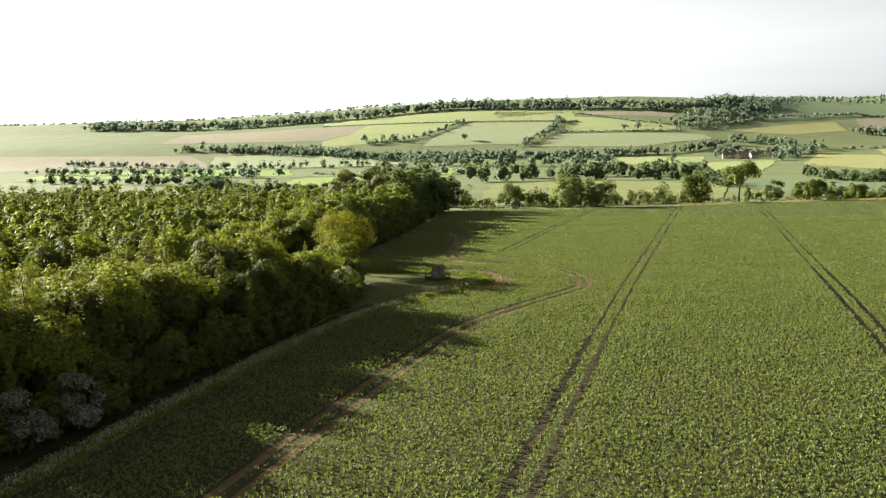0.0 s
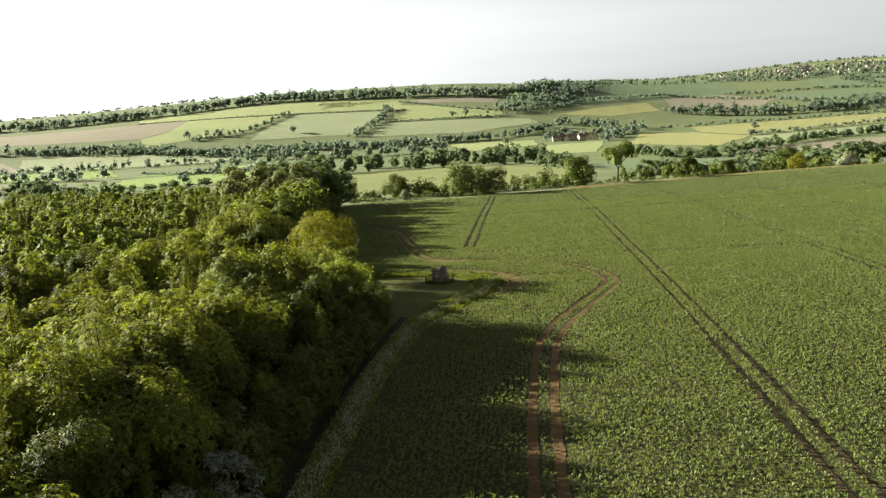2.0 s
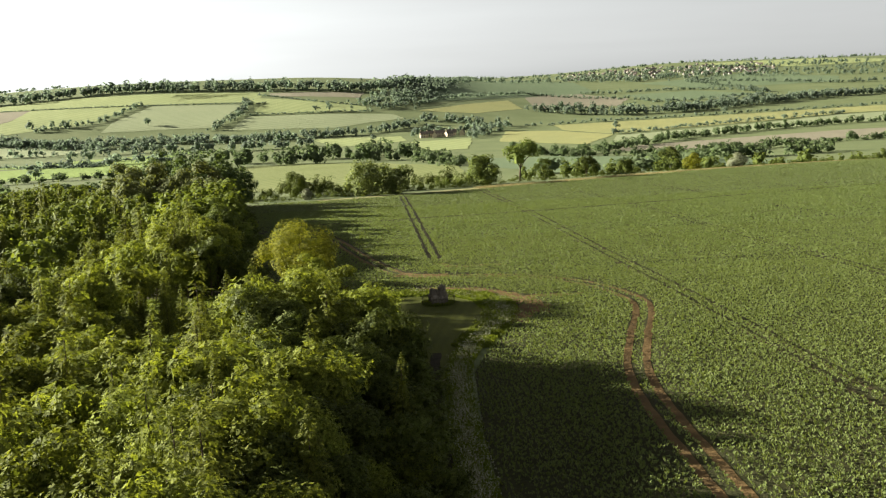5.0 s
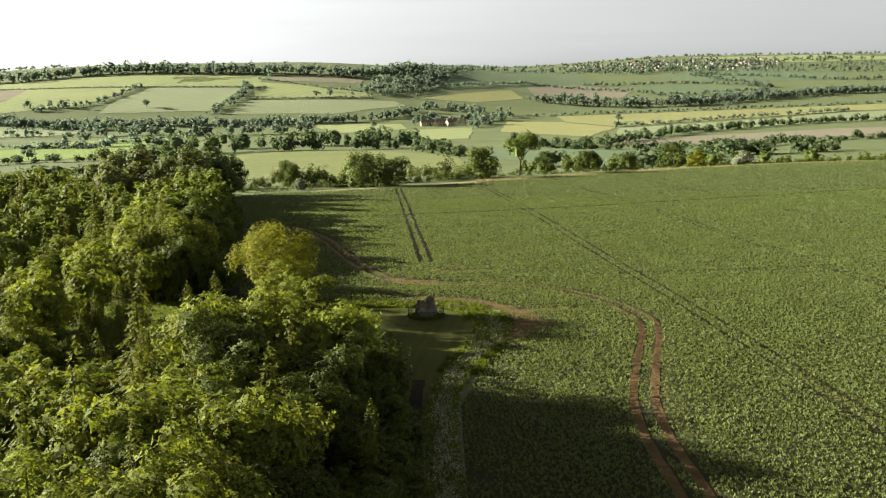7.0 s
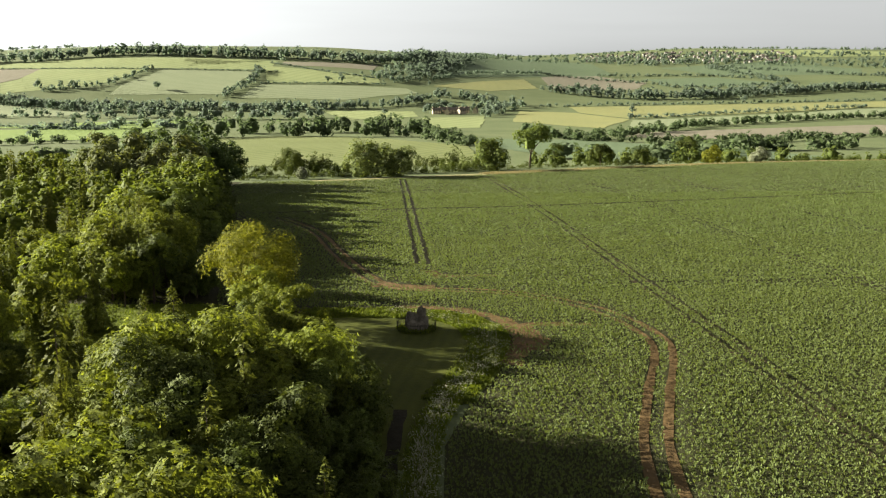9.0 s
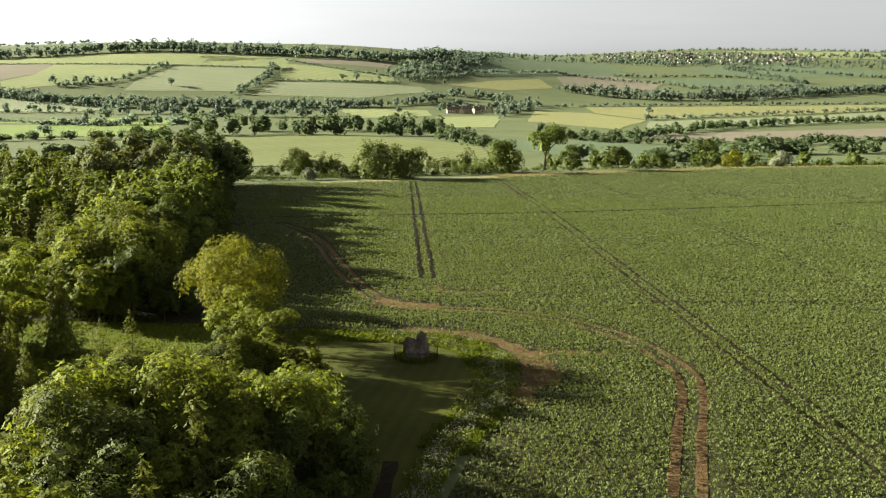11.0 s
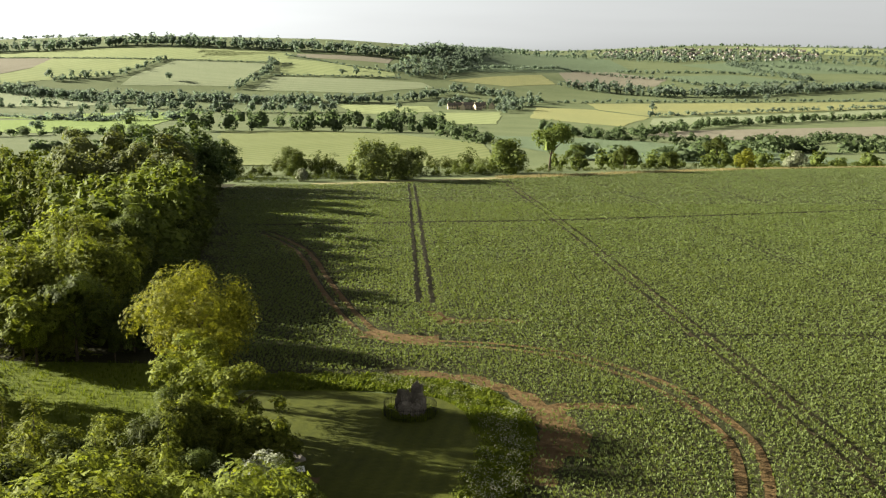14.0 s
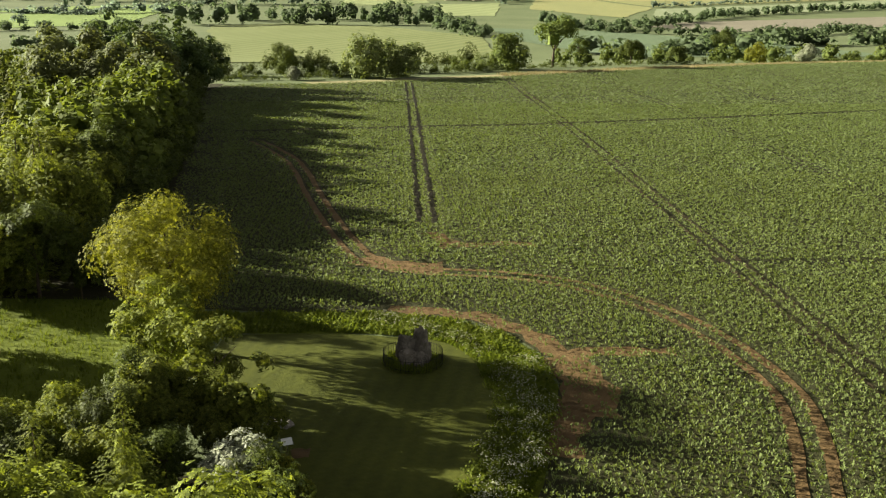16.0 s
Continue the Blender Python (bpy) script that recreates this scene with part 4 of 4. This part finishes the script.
# ---------- trees along the field's far end ----------
END = [("willow_tree", -50.5, 371, 13.8, 14, L_WILLOW, "broad pale green tree at the far end of the crop", 26, -0.1),
       ("willow_tree", -40.5, 376, 12.2, 12.5, L_WILLOW, "pale green tree leaning beside its larger twin", 22, -0.1),
       ("ash_tree", -3, 410, 11.5, 15, L_HEDGE, "rounded green tree at the far end of the crop", 24, 0.0),
       ("oak_tree", 15, 428, 18.5, 14, L_HEDGE, "tall open-crowned tree at the far end of the crop", 17, 0.22),
       ("hawthorn", -71, 362, 4.2, 4.2, L_BLOSSOM, "flowering bush at the field corner", 14, 0.0),
       ("round_tree", -76, 384, 9, 10, L_DARK, "round dark tree beyond the field corner", 14, 0.05),
       ("round_tree", 48, 447, 9, 9, L_DARK, "round green tree beyond the crop", 12, 0.1),
       ("round_tree", 66, 448, 7, 9, L_DARK, "round dark tree beyond the crop", 12, 0.05),
       ("round_bush", 98, 452, 7, 9, L_YELLOW, "sunlit green bush on the field end", 12, 0.0),
       ("hawthorn", 124, 466, 6.5, 10, L_BLOSSOM, "white blossoming hawthorn beyond the crop", 14, 0.0),
       ("round_tree", 33, 470, 10, 8, L_DARK, "dark round tree beyond the crop", 12, 0.05),
       ("field_tree", 130, 580, 13, 12, L_DARK, "dark round tree in a meadow below the crop", 14, 0.1)]
for i, (nm, x, y, hgt, wid, mat, lab, lobes, base) in enumerate(END):
    t = make_tree(nm, broad_crown(np.random.default_rng(400 + i), hgt, wid, 2800, 0.25 * wid ** 0.5, base, int(lobes * 1.5), skirt=base < 0.1, lump=0.18), mat, hgt * 0.72, hgt * 0.028, 400 + i, lab, "bush" if "bush" in nm or nm == "hawthorn" else "tree", "trees along the field end", 6)
    plant_at(t, x, y)


# ---------- valley: hedges, woods, fields ----------
def growth(name, corners, height, width, gap, label, seed, category="hedge", material=None, quads=34, vary=0.5, kind="stuff"):
    """A line of bushes or trees: clumps of leaf sprays along a line."""
    g = np.random.default_rng(seed)
    vs, fs, count = [], [], 0
    for p, w in path_points(corners, gap):
        x, y = p.x + g.normal(0, width * 0.4), p.y + g.normal(0, width * 0.4)
        hh = height * g.uniform(1 - vary, 1 + vary * 0.6)
        ww = max(gap * 1.2, hh * g.uniform(0.6, 1.1)) if height > 4 else gap * 1.6
        foot = np.array([x, y, z_at(x, y)])
        # one to three rounded masses of foliage, the tallest in the middle
        for k in range(3 if quads > 36 and height > 4 else 1):
            r = 0.33 * g.uniform(0.66, 0.9) * (1 if k == 0 else 0.8)
            a = g.uniform(0, 6.283)
            mid = np.array([math.cos(a) * ww * 0.24, math.sin(a) * ww * 0.24, hh * g.uniform(0.28, 0.5)]) if k else np.array([0, 0, hh * 0.52])
            lump = HUB * (1 + 0.24 * np.sin(HUB @ g.normal(0, 3.5, (3, 3))).sum(1, keepdims=True) / 1.7)
            vs.append(lump * np.array([ww * r, ww * r, hh * r * 0.98]) + mid + foot)
            vs[-1][:, 2] = np.maximum(vs[-1][:, 2], foot[2] - 0.3)
            fs.append(HUB_FACES + count)
            count += len(HUB)
        n = quads
        v, f = broad_crown(g, hh * 1.02, ww * 1.05, n, max(hh, ww) * 0.27 * min(1, (44 / quads) ** 0.5), 0.02, 9, skirt=True, solid=False, lump=0.2)
        vs.append(v + foot)
        fs.append(np.arange(len(v)).reshape(-1, 4) + count)
        count += len(v)
    # Belts with 90 quads are nearer; the rest default to the haze-tinted colour.
    return tagged(new(name, mesh_of(name, np.concatenate(vs), np.concatenate(fs), material or (L_MID if quads == 90 else L_FAR_HAZE), True)), label, category, "", kind)


def field(name, corners, material, label):
    return drape(name, corners, material, 0.3, 22, label, "field", "structure", 2.0)


WHEAT, GRASS, RAPE, SOIL = "pale green field of young wheat", "pale green pasture across the valley", "yellow field of flowering rape", "bare brown ploughed field"
field("near_pasture", [(-184, 850), (-113, 898), (-45, 852), (19, 740), (12, 590), (-30, 450), (-110, 430)], M_NEAR, "smooth pale green pasture falling into the valley")
field("pasture", [(-450, 1018), (-381, 1137), (-274, 1220), (-267, 1124), (-336, 1013)], M_BRIGHT, "bright green valley pasture")
field("pasture", [(-430, 959), (-270, 1108), (-253, 846), (-312, 787), (-380, 800)], M_BRIGHT, "bright green valley pasture")
field("pasture", [(-800, 1460), (-610, 1467), (-560, 1460), (-404, 1328), (-447, 1264), (-700, 1246)], M_WHEAT, "pale green sloping pasture")
field("hill_field", [(-801, 1954), (-601, 1995), (-335, 1977), (-242, 1922), (-459, 1809), (-658, 1844), (-773, 1881)], M_PASTURE, GRASS)
field("hill_field", [(-1100, 1880), (-765, 1862), (-655, 1836), (-642, 1687), (-664, 1604), (-1000, 1620)], M_PLOUGH, SOIL)
field("hill_field", [(-654, 1830), (-452, 1801), (-492, 1613), (-630, 1517), (-659, 1593), (-640, 1682)], M_PASTURE, GRASS)
field("hill_field", [(-427, 1798), (-265, 1774), (-285, 1534), (-452, 1527), (-455, 1605)], M_WHEAT, WHEAT)
field("hill_field", [(-430, 1985), (-240, 1925), (-245, 1800), (-440, 1815)], M_PASTURE, GRASS)
field("hill_field", [(-255, 1854), (-48, 1744), (-43, 1653), (-230, 1642)], M_PASTURE, GRASS)
field("hill_field", [(-237, 1623), (-2, 1617), (15, 1568), (-97, 1498), (-257, 1511)], M_WHEAT, WHEAT)
field("hill_field", [(-231, 1923), (-48, 1924), (-58, 1834), (-226, 1870)], M_PLOUGH, SOIL)
field("barley_field", [(120, 2500), (431, 3242), (585, 2914), (504, 2299), (53, 1780)], M_GREENFIELD, "dark green barley field on the far slope")
field("ploughed_field", [(300, 2147), (452, 2243), (519, 2062), (441, 1859), (263, 1763)], M_PLOUGH, SOIL)
field("barley_field", [(537, 2172), (731, 2259), (816, 2052), (565, 1944)], M_GREENFIELD, "green barley field on the far slope")
field("rape_field", [(42, 1663), (239, 1944), (237, 1759), (140, 1651)], M_RAPE, RAPE)
field("rape_field", [(233, 1454), (749, 1591), (1000, 1660), (930, 1530), (687, 1471), (270, 1245), (230, 1356)], M_RAPE, RAPE)
field("wheat_field", [(149, 1383), (222, 1355), (265, 1224), (187, 1040), (112, 1176)], M_RAPE, "yellow-green field starting to flower")
field("wheat_field", [(262, 1200), (676, 1449), (900, 1500), (800, 1290), (593, 1286), (332, 1116), (221, 1059)], M_WHEAT, WHEAT)
field("ploughed_field", [(160, 925), (227, 976), (504, 1115), (700, 1150), (620, 950), (419, 950), (208, 831)], M_PLOUGH, SOIL)
field("meadow", [(35, 854), (115, 832), (198, 714), (220, 560), (73, 555), (32, 708)], M_GREENFIELD, "dull green meadow below the crop")
field("pasture", [(-123, 1373), (0, 1369), (4, 1276), (-86, 1213)], M_PASTURE, GRASS)
field("pasture", [(3, 1255), (91, 1281), (60, 1049), (12, 1038)], M_PASTURE, GRASS)
field("barley_field", [(723, 2687), (1208, 3098), (1323, 2718), (1159, 2397), (760, 2341)], M_GREENFIELD, "green field near the town")
field("hill_field", [(-1300, 1500), (-850, 1470), (-700, 1280), (-1200, 1200)], M_PLOUGH, SOIL)
field("pasture", [(-900, 1180), (-560, 1230), (-470, 1040), (-800, 960)], M_BRIGHT, "bright green valley pasture")
field("hill_field", [(1250, 3900), (1900, 4100), (2100, 3600), (1500, 3400)], M_PASTURE, "pale green hilltop field")

H, T, W = "dark green hedge between valley fields", "line of trees along a valley hedge", "dark belt of woodland"
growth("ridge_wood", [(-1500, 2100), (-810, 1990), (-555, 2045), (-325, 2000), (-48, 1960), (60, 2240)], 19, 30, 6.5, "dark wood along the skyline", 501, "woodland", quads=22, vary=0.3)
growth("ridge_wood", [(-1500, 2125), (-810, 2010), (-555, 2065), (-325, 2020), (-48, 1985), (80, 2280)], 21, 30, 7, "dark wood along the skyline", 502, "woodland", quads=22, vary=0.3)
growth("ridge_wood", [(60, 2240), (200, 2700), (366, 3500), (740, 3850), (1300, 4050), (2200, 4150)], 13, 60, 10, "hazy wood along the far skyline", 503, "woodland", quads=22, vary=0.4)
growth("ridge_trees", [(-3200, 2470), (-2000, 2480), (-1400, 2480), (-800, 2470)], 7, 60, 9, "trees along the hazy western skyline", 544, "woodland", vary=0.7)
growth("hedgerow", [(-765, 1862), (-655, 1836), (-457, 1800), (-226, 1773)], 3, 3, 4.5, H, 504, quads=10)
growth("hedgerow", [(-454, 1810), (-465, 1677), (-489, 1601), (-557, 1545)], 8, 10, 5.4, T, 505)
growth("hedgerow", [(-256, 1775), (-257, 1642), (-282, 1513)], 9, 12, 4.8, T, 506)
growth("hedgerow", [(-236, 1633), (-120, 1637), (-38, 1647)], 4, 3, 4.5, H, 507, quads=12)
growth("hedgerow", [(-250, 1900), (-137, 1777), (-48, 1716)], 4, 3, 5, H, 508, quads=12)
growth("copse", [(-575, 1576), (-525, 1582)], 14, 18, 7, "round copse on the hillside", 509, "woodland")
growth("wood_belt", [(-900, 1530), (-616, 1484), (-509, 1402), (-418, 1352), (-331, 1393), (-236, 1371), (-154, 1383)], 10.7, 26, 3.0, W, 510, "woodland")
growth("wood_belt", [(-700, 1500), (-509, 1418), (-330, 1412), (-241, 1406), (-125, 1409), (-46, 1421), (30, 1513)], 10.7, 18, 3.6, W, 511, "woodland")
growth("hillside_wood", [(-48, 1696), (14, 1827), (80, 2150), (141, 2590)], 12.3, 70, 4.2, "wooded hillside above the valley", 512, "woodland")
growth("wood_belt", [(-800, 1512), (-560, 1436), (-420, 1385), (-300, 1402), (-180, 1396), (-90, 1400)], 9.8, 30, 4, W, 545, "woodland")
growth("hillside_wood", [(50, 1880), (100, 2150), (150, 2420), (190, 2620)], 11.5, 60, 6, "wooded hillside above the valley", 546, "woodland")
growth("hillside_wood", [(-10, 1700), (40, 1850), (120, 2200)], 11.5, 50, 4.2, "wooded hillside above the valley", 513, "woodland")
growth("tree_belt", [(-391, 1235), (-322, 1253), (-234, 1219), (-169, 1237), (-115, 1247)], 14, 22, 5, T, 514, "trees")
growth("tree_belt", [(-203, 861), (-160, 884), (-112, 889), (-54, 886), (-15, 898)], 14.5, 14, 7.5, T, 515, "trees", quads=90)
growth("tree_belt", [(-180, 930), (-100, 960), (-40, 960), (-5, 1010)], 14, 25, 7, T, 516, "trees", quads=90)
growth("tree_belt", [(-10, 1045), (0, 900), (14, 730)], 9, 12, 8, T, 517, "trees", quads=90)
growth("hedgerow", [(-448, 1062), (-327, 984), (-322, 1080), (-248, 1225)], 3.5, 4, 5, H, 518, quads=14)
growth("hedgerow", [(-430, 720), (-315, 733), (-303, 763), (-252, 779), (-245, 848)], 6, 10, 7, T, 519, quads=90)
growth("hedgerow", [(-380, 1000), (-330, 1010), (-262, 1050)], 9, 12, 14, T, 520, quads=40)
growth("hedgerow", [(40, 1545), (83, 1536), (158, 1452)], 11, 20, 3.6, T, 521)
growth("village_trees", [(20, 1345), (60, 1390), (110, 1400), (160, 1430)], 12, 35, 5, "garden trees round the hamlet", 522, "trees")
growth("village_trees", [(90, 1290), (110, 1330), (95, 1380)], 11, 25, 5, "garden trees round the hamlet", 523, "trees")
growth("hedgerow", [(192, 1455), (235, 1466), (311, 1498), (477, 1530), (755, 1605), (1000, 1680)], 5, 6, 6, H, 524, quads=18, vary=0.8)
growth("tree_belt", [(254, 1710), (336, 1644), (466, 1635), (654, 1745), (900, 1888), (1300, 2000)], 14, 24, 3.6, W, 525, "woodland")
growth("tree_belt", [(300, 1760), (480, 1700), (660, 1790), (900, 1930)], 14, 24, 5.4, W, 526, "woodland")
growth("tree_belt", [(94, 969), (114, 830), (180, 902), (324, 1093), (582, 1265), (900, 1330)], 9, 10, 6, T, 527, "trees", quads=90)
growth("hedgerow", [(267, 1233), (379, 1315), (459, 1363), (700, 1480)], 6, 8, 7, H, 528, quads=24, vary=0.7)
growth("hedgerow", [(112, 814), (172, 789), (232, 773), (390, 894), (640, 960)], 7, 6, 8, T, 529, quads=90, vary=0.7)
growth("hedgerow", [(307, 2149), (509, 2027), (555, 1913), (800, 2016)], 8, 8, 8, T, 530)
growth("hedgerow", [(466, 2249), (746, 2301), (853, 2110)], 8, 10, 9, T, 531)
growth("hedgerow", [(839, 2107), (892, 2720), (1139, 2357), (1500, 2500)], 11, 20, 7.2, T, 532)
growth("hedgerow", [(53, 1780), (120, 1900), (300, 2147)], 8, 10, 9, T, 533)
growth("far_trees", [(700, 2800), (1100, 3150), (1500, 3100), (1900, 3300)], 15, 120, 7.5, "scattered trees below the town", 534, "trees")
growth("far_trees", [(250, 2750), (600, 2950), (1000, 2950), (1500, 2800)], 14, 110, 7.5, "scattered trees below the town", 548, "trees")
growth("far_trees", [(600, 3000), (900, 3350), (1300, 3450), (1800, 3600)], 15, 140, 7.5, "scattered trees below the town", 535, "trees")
growth("end_hedge", [(-90, 356), (-66, 366), (-50, 380), (-20, 396), (5, 415), (26, 428), (60, 440), (99, 456), (133, 468), (230, 500), (320, 520)], 2.4, 2, 1.8, "low scrubby hedge along the field end", 536, quads=40, material=L_DARK, vary=0.8)
growth("end_scrub", [(-110, 372), (-85, 384), (-70, 398), (-40, 402), (-10, 420)], 6.5, 9, 2.4, "grey-green scrub beyond the field corner", 537, "bushes", quads=110, material=L_DARK)
growth("end_scrub", [(20, 440), (60, 470), (95, 480), (150, 500), (220, 520), (330, 560)], 5.5, 9, 3.2, "scrub and young trees below the crop", 538, "bushes", quads=90, material=L_HEDGE, vary=0.8)
growth("end_scrub", [(-98, 368), (-80, 374), (-62, 380), (-30, 392), (-12, 402)], 4.5, 5, 2.2, "dense dark scrub behind the field end", 547, "bushes", quads=90, material=L_DARK)
growth("field_trees", [(70, 560), (120, 600), (170, 650), (230, 680), (300, 700)], 8, 30, 16, "scattered trees in the meadow below the crop", 539, "trees", quads=90)
growth("valley_trees", [(-420, 560), (-330, 590), (-250, 560), (-200, 600)], 8.2, 25, 9, "trees in the valley behind the wood", 540, "trees", quads=90)
growth("valley_trees", [(-700, 900), (-480, 830), (-380, 700), (-300, 640)], 9.8, 25, 7, "belt of trees behind the wood", 541, "trees", quads=90)
growth("valley_trees", [(-900, 1130), (-620, 1040), (-480, 980)], 10.7, 25, 7, W, 542, "woodland")
growth("valley_trees", [(-1000, 1350), (-700, 1240), (-560, 1235), (-447, 1264)], 9.8, 25, 8, W, 543, "woodland")
for i, (x, y, hgt) in enumerate(((-131, 1650, 12), (-108, 1655, 12), (-371, 1092, 13), (-350, 1095, 14), (-312, 806, 10), (-262, 1780, 13), (-390, 1570, 14), (300, 1345, 11), (-40, 1320, 8), (540, 1560, 12))):
    t = make_tree("field_tree", broad_crown(np.random.default_rng(600 + i), hgt, hgt, 160, 2.0, 0.05, 9), L_FAR_HAZE, hgt * 0.7, 0.4, 600 + i, "lone round tree in a valley hedge", "tree", "lone valley trees", 2)
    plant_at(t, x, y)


# ---------- hamlet and town ----------
def house(x, y, long, deep, high, turn, label):
    root = tagged(new("house"), label, "house", "houses of the hamlet")
    root.matrix_basis = pose(x, y, z_at(x, y), 0, 0, turn)
    a, b, r = long / 2, deep / 2, high + deep * 0.42
    bm = bmesh.new()
    lo = [bm.verts.new(p) for p in ((-a, -b, -1), (a, -b, -1), (a, b, -1), (-a, b, -1))]
    hi = [bm.verts.new(p) for p in ((-a, -b, high), (a, -b, high), (a, b, high), (-a, b, high))]
    g = [bm.verts.new((-a, 0, r)), bm.verts.new((a, 0, r))]
    bm.faces.new((lo[0], lo[1], hi[1], hi[0]))
    bm.faces.new((lo[2], lo[3], hi[3], hi[2]))
    bm.faces.new((lo[1], lo[2], hi[2], g[1], hi[1]))
    bm.faces.new((lo[3], lo[0], hi[0], g[0], hi[3]))
    part("wall", bm, M_WALL, root)
    bm = bmesh.new()
    e, t = 0.4, 0.25
    rows = [[bm.verts.new((x0, yy, zz)) for yy, zz in ((-b - e, high - 0.35), (0, r + t), (b + e, high - 0.35), (b + e, high - 0.35 + t), (0, r + 2 * t), (-b - e, high - 0.35 + t))] for x0 in (-a - e, a + e)]
    for k in range(6):
        bm.faces.new((rows[0][k], rows[0][(k + 1) % 6], rows[1][(k + 1) % 6], rows[1][k]))
    bm.faces.new((rows[0][0], rows[0][1], rows[0][4], rows[0][5]))
    bm.faces.new((rows[0][1], rows[0][2], rows[0][3], rows[0][4]))
    bm.faces.new((rows[1][0], rows[1][1], rows[1][4], rows[1][5]))
    bm.faces.new((rows[1][1], rows[1][2], rows[1][3], rows[1][4]))
    part("roof", bm, M_ROOF, root)
    for cx in (-a * 0.85, a * 0.85):
        bm = bmesh.new()
        bmesh.ops.create_cube(bm, size=1, matrix=pose(cx, 0, r + 0.7) @ Matrix.Diagonal((0.8, 0.8, 2.0, 1)))
        part("chimney", bm, M_WALL, root)
    for k in range(3):
        for zz in ((1.4, 4.0) if high > 4.5 else (1.4,)):
            bm = bmesh.new()
            bmesh.ops.create_cube(bm, size=1, matrix=pose(-a * 0.6 + k * a * 0.6, -b - 0.02, zz) @ Matrix.Diagonal((1.1, 0.12, 1.3, 1)))
            part("window", bm, M_GLASS, root)


for x, y, lo, de, hi, tu in ((30, 1330, 11, 7, 5, 8), (44, 1322, 9, 6, 5, 80), (52, 1336, 14, 7, 5.5, -5), (64, 1330, 10, 7, 5, 30), (70, 1352, 12, 7, 5, 0), (40, 1350, 12, 8, 4, 15), (84, 1345, 9, 6, 5, 75)):
    house(x, y, lo, de, hi, tu, "stone farmhouse with a slate roof among trees")

g = np.random.default_rng(77)
vs, fs, rv, rf = [], [], [], []
for i in range(220):
    y = g.uniform(3000, 3750)
    x = y * g.uniform(0.19, 0.42)
    z, w, d, hh, a = z_at(x, y), g.uniform(7, 12), g.uniform(6, 8), g.uniform(4, 5.5), g.uniform(0, 3.14)
    c, s = math.cos(a), math.sin(a)
    k = len(vs)
    for px, py in ((-w, -d), (w, -d), (w, d), (-w, d)):
        px, py = px / 2, py / 2
        vs += [(x + px * c - py * s, y + px * s + py * c, z - 1), (x + px * c - py * s, y + px * s + py * c, z + hh)]
    fs += [(k, k + 2, k + 3, k + 1), (k + 2, k + 4, k + 5, k + 3), (k + 4, k + 6, k + 7, k + 5), (k + 6, k, k + 1, k + 7)]
    q = len(rv)
    for px, py, pz in ((-w, -d, 0), (w, -d, 0), (w, 0, 4), (-w, 0, 4), (w, d, 0), (-w, d, 0)):
        px, py = px / 2 * 1.05, py / 2 * 1.1
        rv.append((x + px * c - py * s, y + px * s + py * c, z + hh + pz - 0.2))
    rf += [(q, q + 1, q + 2, q + 3), (q + 3, q + 2, q + 4, q + 5)]
town = tagged(new("town"), "pale houses of a distant town on the far hill", "town", "", "stuff")
part("walls", mesh_of("walls", vs, fs, M_TOWN), M_TOWN, town)
part("roofs", mesh_of("roofs", rv, rf, M_ROOF), M_ROOF, town)
